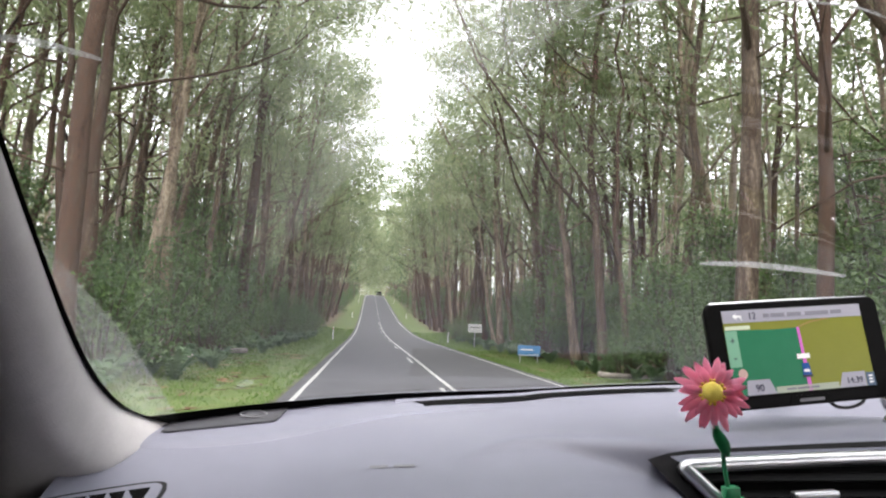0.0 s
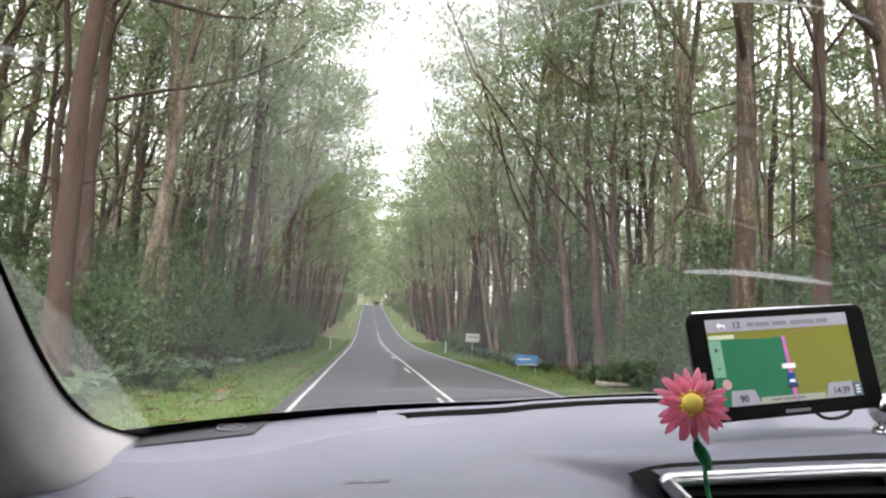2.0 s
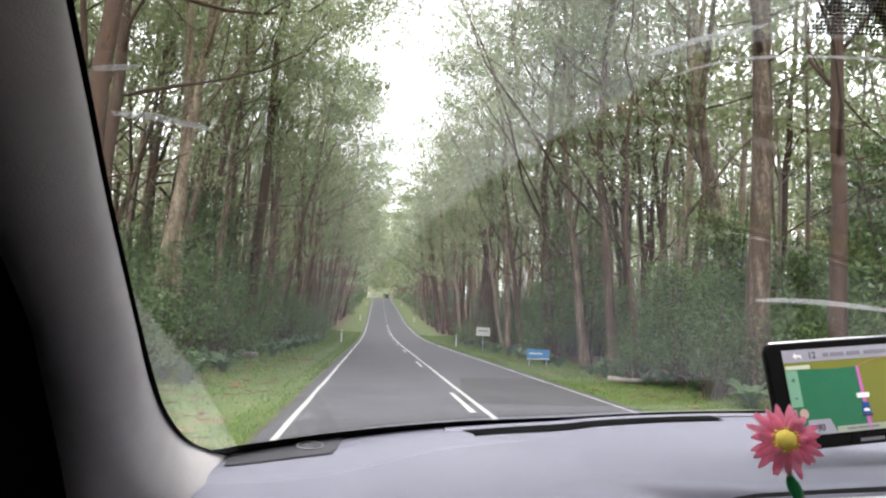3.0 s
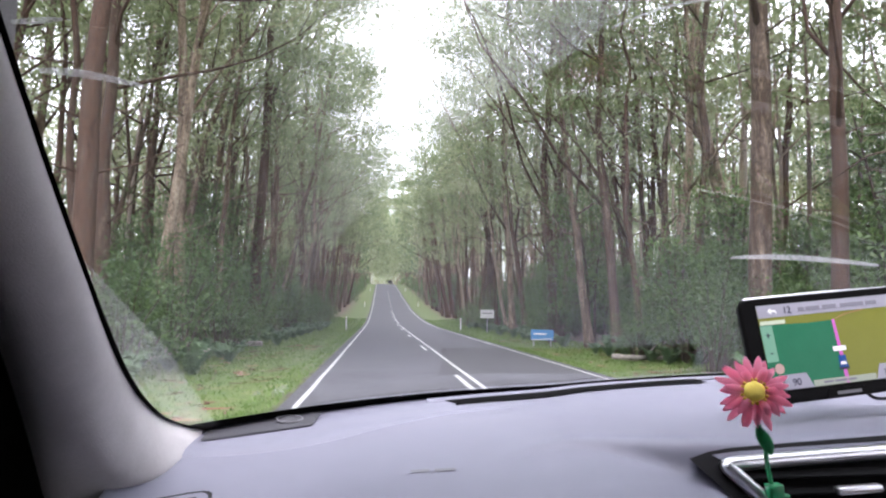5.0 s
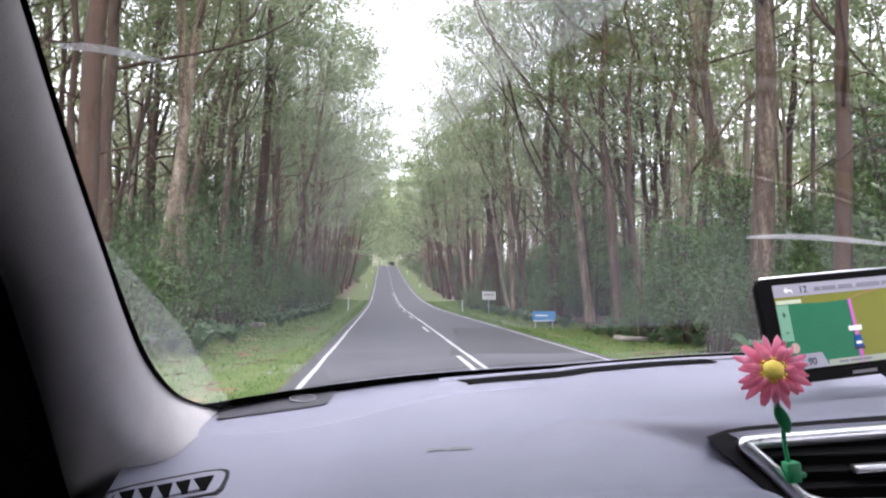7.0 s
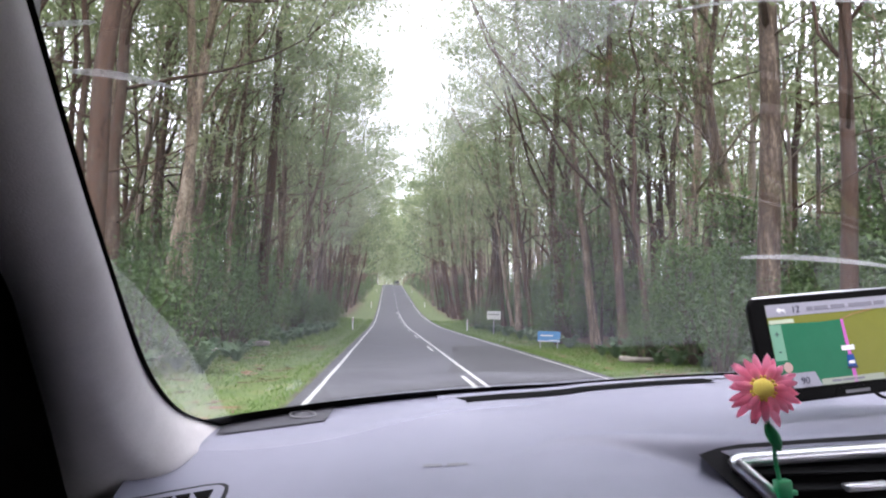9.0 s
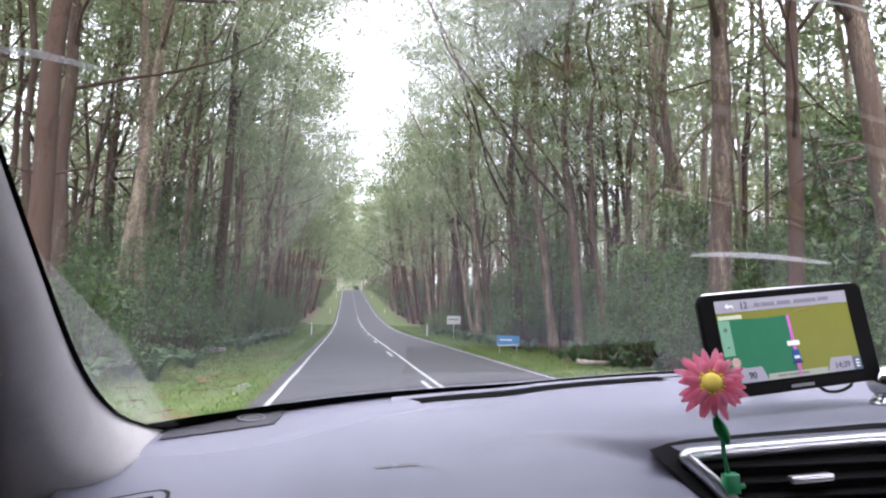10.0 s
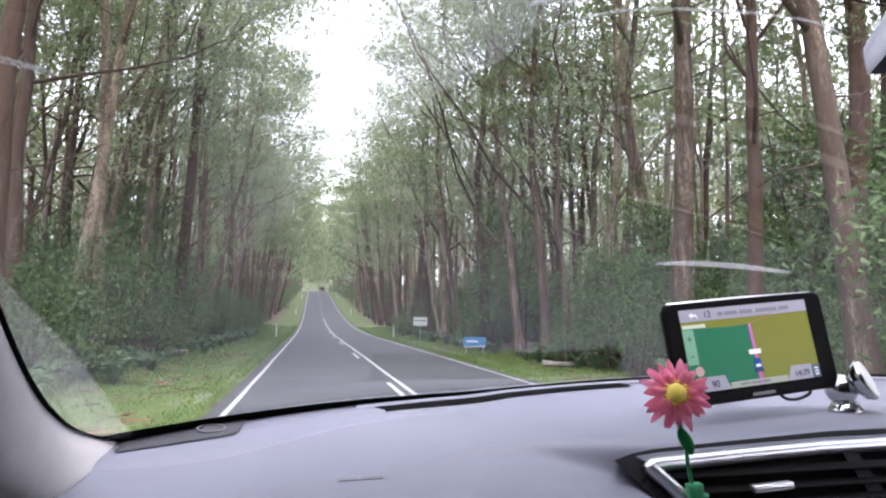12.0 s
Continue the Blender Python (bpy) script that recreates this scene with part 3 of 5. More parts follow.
# the thick dark scrub behind the driver's verge
plant(WATTLES, clear_of_signs(scatter(30, lambda: (10.0 + 16 * rng.uniform(), 9 + 45 * rng.uniform()), 1.4, taken)), 0.45, 0.95)
plant(WATTLES, scatter(7, lambda: (13.0 + 24 * rng.uniform(), 8 + 36 * rng.uniform()), 1.6, taken), 0.95, 1.6)
plant(WATTLES, [(12.6, 15.1), (14.9, 14.2), (16.2, 18.0), (12.3, 21.5), (-9.6, 18.8)], 1.1, 1.4)
plant(SHRUBS, clear_of_signs(scatter(55, lambda: (9.5 + 17 * rng.uniform(), 7 + 34 * rng.uniform()), 1.0, low)), 1.1, 1.9)
plant(FERNS, scatter(45, lambda: (-3.9 - 1.3 * rng.uniform(), 8 + 45 * rng.uniform()), 0.5, low)
      + scatter(45, lambda: (7.7 + 1.8 * rng.uniform(), 9 + 50 * rng.uniform()), 0.5, low), 0.5, 0.95)


def far_woods():
    """The corridor of forest that goes on over the crest, too far to count: thin trunks and coarse foliage."""
    r = np.random.default_rng(77)
    bm = bmesh.new()
    clumps, low_clumps = [], []
    for y in np.arange(118, 330, 3.2):
        for side in (-1, 1):
            for row in range(4):
                x = (-6.2 - row * 4.5 if side < 0 else 10.0 + row * 5.0) + r.normal(0, 1.0)
                yy = y + r.uniform(-1.5, 1.5)
                z, h = lie(x, yy), r.uniform(19, 28)
                tube(bm, [(x, yy, z - 0.2), (x + r.normal(0, 0.4), yy, z + h * 0.5), (x + r.normal(0, 0.7), yy, z + h * 0.9)], [0.24, 0.17, 0.05], 5)
                for _ in range(20 if row == 0 else 9):
                    up = r.uniform(0.22, 1.0)
                    over = (((2.2 if side < 0 else 3.4) + 5.8 * ramp01(95, 155, yy)) if row == 0 else 0.8) * math.sin(math.pi * min(1, 0.25 + 0.6 * up)) * -side
                    clumps.append((x + over + r.normal(0, 1.8), yy + r.normal(0, 1.5), z + h * up))
            for _ in range(6):
                x = (-4.6 - r.uniform(0, 4)) if side < 0 else (8.2 + r.uniform(0, 5))
                low_clumps.append((x, y + r.uniform(-2, 2), lie(x, y) + r.uniform(0.3, 3.4)))
    # the wood that closes the view beyond the crest
    for _ in range(160):
        x, yy = r.uniform(-14, 20), r.uniform(335, 420)
        z, h = lie(x, yy), r.uniform(14, 22)
        tube(bm, [(x, yy, z - 0.2), (x, yy, z + h * 0.9)], [0.25, 0.06], 4)
        for _ in range(14):
            clumps.append((x + r.normal(0, 1.8), yy + r.normal(0, 1.5), z + h * r.uniform(0.1, 1.0)))
    # thin stems and scrub deep in the wood on both sides
    for _ in range(230):
        left = r.uniform() < 0.25
        x = -34 - 30 * r.uniform() if left else 58 + 60 * r.uniform()
        yy = r.uniform(10, 190)
        z, h = lie(x, yy), r.uniform(15, 24)
        tube(bm, [(x, yy, z - 0.2), (x + r.normal(0, 0.5), yy, z + h * 0.5), (x + r.normal(0, 0.8), yy, z + h * 0.9)], [0.22, 0.15, 0.05], 5)
        for _ in range(15):
            clumps.append((x + r.normal(0, 2.2), yy + r.normal(0, 1.5), z + h * r.uniform(0.15, 1.0)))
    # saplings and hanging branches that close the wood at middle height
    for _ in range(640):
        left = r.uniform() < 0.36
        x = -16 - 26 * r.uniform() if left else 19 + 45 * r.uniform() ** 1.2
        yy = r.uniform(12, 120)
        clumps.append((x, yy, lie(x, yy) + r.uniform(1.5, 20)))
    for _ in range(250):
        x, yy = r.uniform(14, 44), r.uniform(12, 58)
        clumps.append((x, yy, lie(x, yy) + r.uniform(6, 22)))
    for _ in range(700):
        left = r.uniform() < 0.3
        x = -13 - 30 * r.uniform() if left else 17 + 75 * r.uniform()
        yy = r.uniform(14, 150)
        low_clumps.append((x, yy, lie(x, yy) + r.uniform(0.2, 3.6)))
    thin = bmesh.new()                            # slim pole trees that stand close together behind the front rows
    for _ in range(420):
        left = r.uniform() < 0.42
        x = -12 - 26 * r.uniform() if left else 15 + 42 * r.uniform()
        yy = r.uniform(14, 125)
        z, h, lean_x = lie(x, yy), r.uniform(13, 22), r.normal(0, 0.7)
        tube(thin, [(x, yy, z - 0.2), (x + 0.4 * lean_x + r.normal(0, 0.12), yy, z + h * 0.45), (x + lean_x, yy, z + h * 0.9)], [r.uniform(0.08, 0.16), 0.08, 0.03], 5)
        for _ in range(5):
            clumps.append((x + lean_x + r.normal(0, 1.0), yy + r.normal(0, 0.8), z + h * r.uniform(0.55, 1.0)))
    for _ in range(420):
        x, yy = -11 - 36 * r.uniform(), r.uniform(26, 170)
        low_clumps.append((x, yy, lie(x, yy) + r.uniform(0.3, 4.5)))
        clumps.append((x, yy, lie(x, yy) + r.uniform(3, 14)))
    for _ in range(330):                          # crowns that meet over the far road
        yy = r.uniform(112, 235)
        clumps.append((r.uniform(-4, 8), yy, prof(yy) + r.uniform(7, 26)))
    for _ in range(120):                          # boughs that reach out over the road
        yy, out = r.uniform(84, 126), r.uniform() ** 1.6
        clumps.append((-4.5 + 5.2 * out if r.uniform() < 0.5 else 8.5 - 5.2 * out, yy, prof(yy) + r.uniform(11, 24)))
    belt = []                                     # the forest beyond, where no single tree can be told
    for _ in range(1500):
        x = -46 - 70 * r.uniform() if r.uniform() < 0.4 else 60 + 75 * r.uniform()
        yy = r.uniform(15, 280)
        belt.append((x, yy, lie(x, yy) + 17 * r.uniform() ** 1.3))
    for _ in range(900):
        x, yy = (-20 - 34 * r.uniform() if r.uniform() < 0.4 else 22 + 50 * r.uniform()), r.uniform(115, 330)
        belt.append((x, yy, lie(x, yy) + 19 * r.uniform() ** 1.2))
    for _ in range(260):                          # dark crowns behind them
        yy = r.uniform(135, 240)
        belt.append((r.uniform(-6, 10), yy, prof(yy) + r.uniform(5.5, 19)))
    root = thing("far_woods", "distant eucalyptus forest lining the road", "forest", kind="stuff")
    part("trunks", bm, BARK, root)
    part("pole_trunks", thin, PALE_BARK, root)
    v, f = leaves(r, clumps, 19, (0.68, 0.68, 0.5), 0.54, 0.25, 0.8)
    raw("foliage", v, f, LEAF, root)
    v, f = leaves(r, low_clumps, 64, (0.6, 0.6, 0.45), 0.32, 0.16, 0.2)
    raw("undergrowth", v, f, SHRUB_LEAF, root)
    v, f = leaves(r, belt, 40, (1.3, 1.3, 0.9), 0.75, 0.36, 0.5)
    raw("forest_belt", v, f, SHRUB_LEAF, root)


far_woods()


def grass():
    """Blades of the mown verges, thicker near the car."""
    r = np.random.default_rng(9)
    n = 68000
    y = 5 + 75 * r.uniform(size=n) ** 1.7
    left = r.uniform(size=n) < 0.5
    x = np.where(left, -1.53 - 4.0 * r.uniform(size=n), 5.35 + 4.0 * r.uniform(size=n))
    h = r.uniform(0.03, 0.085, n) * (1 + 0.9 * (np.abs(x - 1.9) > 6.2))
    verts, faces = [], []
    for i in range(n):
        z = lie(x[i], y[i]) - 0.01
        a = r.uniform(0, 6.28)
        c, s, w = math.cos(a), math.sin(a), 0.009 + 0.0006 * y[i]
        lx, ly = r.normal(0, 0.4, 2) * h[i]
        q = len(verts)
        verts += [(x[i] - c * w, y[i] - s * w, z), (x[i] + c * w, y[i] + s * w, z), (x[i] + lx, y[i] + ly, z + h[i])]
        faces.append((q, q + 1, q + 2))
    tagged(raw("verge_grass", verts, faces, GRASS), "short yellow-green grass along both road verges", "grass", kind="stuff")


grass()


def bark_litter():
    """Shed strips of bark and dead leaves, in drifts along the verges."""
    r = np.random.default_rng(15)
    verts, faces = [], []
    drifts = [(-2.7, 8.5, 0.55), (-3.6, 11, 0.7), (-3.0, 15, 0.6), (-4.0, 20, 0.8), (-2.6, 26, 0.5), (6.9, 16, 0.7), (7.4, 24, 0.8), (6.6, 33, 0.6)]
    for i in range(280):
        cx, cy, wide = drifts[int(r.integers(len(drifts)))]
        x, y = cx + r.normal(0, wide), cy + r.normal(0, wide * 2.0)
        if -1.9 < x < 5.75:
            continue
        a, ln, w = r.uniform(0, 6.28), r.uniform(0.05, 0.26), r.uniform(0.008, 0.022)
        c, s = math.cos(a), math.sin(a)
        z = lie(x, y) + r.uniform(0.025, 0.06)
        q = len(verts)
        verts += [(x - c * ln - s * w, y - s * ln + c * w, z), (x - c * ln + s * w, y - s * ln - c * w, z + 0.008),
                  (x + c * ln + s * w, y + s * ln - c * w, z + r.uniform(0, 0.03)), (x + c * ln - s * w, y + s * ln + c * w, z)]
        faces.append((q, q + 1, q + 2, q + 3))
    tagged(raw("bark_litter", verts, faces, SHED_BARK), "reddish-brown shed bark and dead leaves on the verge", "leaf litter", kind="stuff")


bark_litter()


def fallen_log(x, y, length, radius, turn, tilt, label):
    r = np.random.default_rng(int(10 * length) + int(turn))
    root = thing("fallen_log", label, "log", "fallen logs")
    bm = bmesh.new()
    pts = [(length * (t - 0.5), 0.05 * length * math.sin(3 * t + turn), radius * 0.7 + 0.02 * r.normal()) for t in np.linspace(0, 1, 8)]
    tube(bm, pts, [radius * (1 - 0.5 * k / 7) * r.uniform(0.9, 1.1) for k in range(8)], 9)
    part("trunk", bm, DEAD_WOOD, root, smooth_shade=True)
    for k in (3, 5):
        bm = bmesh.new()
        p = Vector(pts[k])
        tube(bm, [p, p + Vector((0.2, 0.15, 0.25)), p + Vector((0.45, 0.2, 0.42))], [radius * 0.4, radius * 0.28, 0.01], 5)
        part("branch", bm, DEAD_WOOD, root, smooth_shade=True)
    root.matrix_basis = pose(x, y, lie(x, y), 0, tilt, turn)


fallen_log(-5.6, 15.5, 3.6, 0.07, 25, -9, "pale bare fallen branch leaning in the undergrowth")
fallen_log(-5.2, 24.0, 2.6, 0.09, 150, 4, "grey fallen log at the forest edge")
fallen_log(8.6, 20.0, 3.2, 0.09, 12, 2, "weathered fallen log beside the grass verge")


# ---------------------------------------------------------------- the car, seen from its passenger seat
car = thing("car", "parked car interior with grey dashboard, seen from the passenger seat", "car")
MID = 0.42                                   # the car's centre line


def deck_rise(x):
    """The deck climbs the glass towards the driver's side."""
    return 0.054 * (math.sqrt((x - 0.28) ** 2 + 0.0036) + x - 0.28)


def base_y(x):
    return 1.21 - 0.45 * (x - MID) ** 2 - deck_rise(x) / 0.62


def base_z(x):
    return 1.245 - 0.07 * (x - MID) ** 2 + deck_rise(x)


def screen_z(x, y):
    """The raked, bowed surface of the windscreen."""
    return base_z(x) + 0.62 * (base_y(x) - y)


def swell_section(x):
    """The soft body of the dashboard from the windscreen down to the knees, at one place across the car."""
    by, bz = base_y(x), base_z(x)
    steep = 1 + 1.2 * ramp01(0.0, 0.40, -x)
    a = [(by - d, bz - g * steep) for d, g in ((-0.03, 0.002), (0.03, 0.006), (0.10, 0.012), (0.20, 0.030), (0.30, 0.053), (0.40, 0.073), (0.47, 0.089), (0.53, 0.104))]
    a += [(by - 0.64, bz - 0.15), (by - 0.67, 0.80)]
    c = [(by + 0.03, bz - 0.002), (by - 0.05, bz - 0.004), (by - 0.16, bz - 0.006), (0.90, 1.246), (0.80, 1.241), (0.700, 1.223), (0.660, 1.209), (0.620, 1.195),
         (0.53, 1.160), (0.49, 0.80)]
    w = ramp01(-0.14, 0.24, x)
    return [((1 - w) * p[0] + w * q[0], (1 - w) * p[1] + w * q[1]) for p, q in zip(a, c)]


SWELL = {}


def dash_height(x, y):
    """The swell, and the raised centre deck that ends in a crease over the vent and dies out towards the passenger."""
    key = round(float(x), 5)
    if key not in SWELL:
        SWELL[key] = [(q.x, q.y) for q in spline([(p[0], p[1], 0) for p in swell_section(x)], 8)]
    s = SWELL[key]
    z = s[0][1]
    for (y0, z0), (y1, z1) in zip(s, s[1:]):
        if y1 <= y <= y0:
            z = z0 + (z1 - z0) * (y - y0) / (y1 - y0)
            break
    if x < 0.10:
        return z
    z -= 0.062 * ramp01(0.33, 0.42, x) * ramp01(-0.70, -0.655, -y)       # room for the vent
    deck = 1.2525 - 0.0015 * ramp01(0.70, 0.90, y) + 0.020 * ramp01(0.36, 0.80, x) * (1 - ramp01(0.80, 1.0, y))
    deck += (base_z(x) - 0.002 - deck) * ramp01(0.88, base_y(x) - 0.08, y)
    short = 0.674 + 0.066 * (1 - ramp01(0.19, 0.345, x)) - y
    deck -= (1.3 + 1.6 * ramp01(0.20, 0.33, x)) * (short + math.sqrt(short * short + 0.00004)) + 0.10 * max(0.0, 0.325 - x)
    return z + ramp01(0.10, 0.20, x) * 0.5 * (deck - z + math.sqrt((z - deck) ** 2 + 0.000025))


bm = bmesh.new()
rows = []
for x in [*np.linspace(-0.356, 0.10, 26), *np.linspace(0.11, 0.45, 70), *np.linspace(0.465, 1.46, 46)]:
    end = base_y(x) - 0.63 + (0.54 - base_y(x) + 0.63) * ramp01(0.06, 0.23, x)
    ys = [*np.linspace(base_y(x) + 0.03, 0.76, 14), *np.linspace(0.752, 0.655, 26), *np.linspace(0.648, end, 12)]
    rows.append([Vector((x, y, dash_height(x, y))) for y in ys] + [Vector((x, end - 0.02, 0.98)), Vector((x, end - 0.04, 0.80))])
sheet(bm, rows)
dash = part("dashboard", bm, DASH, car, "smooth grey soft-plastic dashboard", True)

# raised lip of the deck along the windscreen
lip = []
for x in np.linspace(-0.30, 0.24, 25):
    yl = 0.885 + 0.30 * ramp01(-0.30, 0.30, x) * 0.45
    lip.append((x, yl))
bm = bmesh.new()
rows = []
for x, yl in lip:
    top = min(base_y(x) - 0.012, 2)
    fade = 0.0022 * (1 - ramp01(0.10, 0.24, x))
    rows.append([Vector((x, y, dash_height(x, y) + h)) for y, h in ((yl, -0.001), (yl + 0.004, fade), (yl + 0.03, fade), ((yl + top) / 2, fade), (top, fade), (top + 0.003, -0.001))])
sheet(bm, rows)
part("deck_lip", bm, DASH, dash, "pale upper strip of the dashboard", True)

# dark corner panel with its round sensor
bm = bmesh.new()
sheet(bm, [[Vector((x, y, dash_height(x, y) + 0.0042)) for x in np.linspace(-0.277 - 0.004 * k / 6, -0.127 + 0.008 * math.sin(math.pi * k / 12), 12)]
           for k in range(7) for y in [0.930 + 0.098 * k / 6]])
for v in bm.verts:                                # follows the skewed run of the windscreen
    v.co.y += 0.050 * (v.co.x + 0.277) / 0.15
    v.co.z = dash_height(v.co.x, v.co.y) + 0.0046
part("corner_panel", bm, DASH_DARK, dash, "dark grey corner panel", True)
bm = bmesh.new()
cx, cy = -0.165, 1.013
ring_pts = [(cx + 0.020 * math.cos(a), cy + 0.020 * math.sin(a), dash_height(cx, cy + 0.020 * math.sin(a)) + 0.0062) for a in np.linspace(0, 2 * math.pi, 25)]
tube(bm, ring_pts, 0.0014, 6, False)
part("tweeter_ring", bm, DASH_MARK, dash, "round tweeter rim", True)
bm = bmesh.new()
bmesh.ops.create_uvsphere(bm, u_segments=16, v_segments=8, radius=0.016, matrix=pose(cx, cy, dash_height(cx, cy) + 0.004) @ Matrix.Diagonal((1, 1, 0.35, 1)))
part("tweeter_dome", bm, DASH_DARK, dash, smooth_shade=True)

# defroster outlet: a long dark slot with a pale lip behind it
def slot_y(x, k):
    inset = 1 - ramp01(0.08, 0.50, x)
    return base_y(x) + (-0.085 - 0.022 * inset) * (1 - k) + (-0.034 - 0.018 * inset) * k


bm = bmesh.new()
sheet(bm, [[Vector((x + 0.03 * (1 - k) * (x < 0.1), slot_y(x, k), dash_height(x, slot_y(x, k)) + 0.0028)) for k in (0.0, 0.33, 0.67, 1.0)] for x in np.linspace(0.085, 0.545, 30)])
slot = part("defroster_slot", bm, FRIT_AND_SHADE, dash, "black defroster slot", True)
bm = bmesh.new()
sheet(bm, [[Vector((x, slot_y(x, 1.0) + d, dash_height(x, slot_y(x, 1.0) + d) + h)) for d, h in ((-0.001, 0.002), (0.001, 0.0055), (0.014, 0.006), (0.02, 0.0))] for x in np.linspace(0.055, 1.10, 50)])
part("slot_lip", bm, DASH, dash, smooth_shade=True)

# moulded lettering over the airbag, too faint to read
for k, (x0, x1) in enumerate(((0.0125, 0.0345), (0.0405, 0.0646))):
    bm = bmesh.new()
    sheet(bm, [[Vector((x, 0.7728 - 0.51 * (x - 0.0125) + d, dash_height(x, 0.7728 - 0.51 * (x - 0.0125) + d) + 0.0012)) for d in (-0.0035, 0.0035)] for x in np.linspace(x0, x1, 5)])
    part("airbag_lettering", bm, DASH_MARK, dash, "faint moulded lettering")

# windscreen: two skins of a laminated pane
bm = bmesh.new()
XS, TOP = np.linspace(-0.345, 1.185, 40), 0.33
outer = [[Vector((x, base_y(x) + (TOP - base_y(x)) * k / 16 + 0.012 * (1 - k / 16), 0)) for x in XS] for k in range(17)]
for row in outer:
    for p in row:
        p.z = screen_z(p.x, p.y)
inner = [[p + Vector((0, -0.0027, -0.0043)) for p in row] for row in outer]
a, b = sheet(bm, outer), sheet(bm, inner)
for k in range(16):
    bm.faces.new((a[k][0], a[k + 1][0], b[k + 1][0], b[k][0]))
    bm.faces.new((a[k][-1], b[k][-1], b[k + 1][-1], a[k + 1][-1]))
for k in range(39):
    bm.faces.new((a[0][k], b[0][k], b[0][k + 1], a[0][k + 1]))
    bm.faces.new((a[16][k], a[16][k + 1], b[16][k + 1], b[16][k]))
pane = part("windscreen", bm, GLASS, car, "raked clear windscreen", True)
pane.visible_shadow = False
pane.data.materials.append(GLASS_SKIN)
for poly in pane.data.polygons:                   # only the cabin side mirrors
    poly.material_index = 0 if poly.normal.z < -0.3 else 1

# the edge of the glass opening beside the pillar
EDGE = spline([(-0.255, 1.012, 1.206), (-0.280, 0.990, 1.211), (-0.319, 0.925, 1.236), (-0.330, 0.854, 1.270), (-0.332, 0.775, 1.319), (-0.318, 0.651, 1.394),
               (-0.303, 0.504, 1.500), (-0.285, 0.385, 1.579), (-0.262, 0.22, 1.69), (-0.24, 0.06, 1.79)], 6)
IN = Vector((0, -0.53, -0.85))


def along(pts, i):
    return (pts[min(i + 1, len(pts) - 1)] - pts[max(i - 1, 0)]).normalized()


FOOT = spline([(-0.268, 1.020, 1.198), (-0.283, 0.942, 1.190), (-0.289, 0.877, 1.178), (-0.306, 0.832, 1.163), (-0.335, 0.798, 1.152), (-0.356, 0.765, 1.140), (-0.43, 0.68, 1.08)], 5)
PROFILE = [(0.0, 0.006), (-0.0055, 0.015), (-0.006, 0.032), (0.0, 0.046), (0.014, 0.058), (0.033, 0.063), (0.055, 0.057), (0.077, 0.038), (0.094, 0.008), (0.104, -0.04)]


def pillar_rows(mirror):
    """Cross-sections from the glass edge round into the cabin; low down they settle onto the dashboard."""
    rows = []
    for i, e in enumerate(EDGE):
        t = along(EDGE, i)
        out = t.cross(IN).normalized()
        if out.x > 0:
            out = -out
        foot = 1 - ramp01(15, 32, i)
        c = FOOT[min(int(i * 0.9), len(FOOT) - 1)]
        row = []
        for k, (u, w) in enumerate(PROFILE):
            free = e + out * u + IN * w
            s = min(k / 4.2, 1.0)
            low = (e + out * 0.001 + IN * 0.008).lerp(c, s) + Vector((0.35, -0.5, 0.35)) * 0.022 * math.sin(math.pi * s) * ramp01(5, 18, i)
            if k > 4:
                low = c + Vector((-0.026, -0.004, -0.004)) * (k - 4.2) + Vector((0, 0.006, -0.012)) * (k - 4.2) ** 2
            p = low.lerp(free, 1 - foot)
            row.append(Vector((2 * MID - p.x, p.y, p.z)) if mirror else p)
        rows.append(spline(row, 3))
    return rows


for mirror in (False, True):
    bm = bmesh.new()
    sheet(bm, pillar_rows(mirror))
    part("a_pillar", bm, PILLAR, car, "pale cloth-covered windscreen pillar", True)
    bm = bmesh.new()                              # door side that the pillar turns back to; its shade is put in as black
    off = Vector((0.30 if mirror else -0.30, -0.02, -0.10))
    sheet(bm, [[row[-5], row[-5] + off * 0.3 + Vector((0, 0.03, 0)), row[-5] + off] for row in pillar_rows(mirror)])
    part("door_frame", bm, FRIT_AND_SHADE, car, "door side beside the pillar, blackened as in shade", True)


def frit_strip(mirror):
    bm = bmesh.new()
    rows = []
    for i, e in enumerate(EDGE):
        t = along(EDGE, i)
        out = t.cross(IN).normalized()
        if out.x > 0:
            out = -out
        row = [e - out * 0.0075 + IN * 0.009, e + out * 0.012 + IN * 0.009]
        rows.append([Vector((2 * MID - p.x, p.y, p.z)) if mirror else p for p in row])
    sheet(bm, rows)
    return bm


part("frit_edge", frit_strip(False), FRIT_AND_SHADE, pane, "black painted glass edge")
part("frit_edge", frit_strip(True), FRIT_AND_SHADE, pane, "black painted glass edge")
bm = bmesh.new()
sheet(bm, [[Vector((x, base_y(x) - d, screen_z(x, base_y(x) - d))) + IN * 0.0075 for d in (-0.02, 0.0, 0.026)] for x in np.linspace(-0.33, 1.17, 50)])
part("frit_edge", bm, FRIT_AND_SHADE, pane, "black painted glass edge")
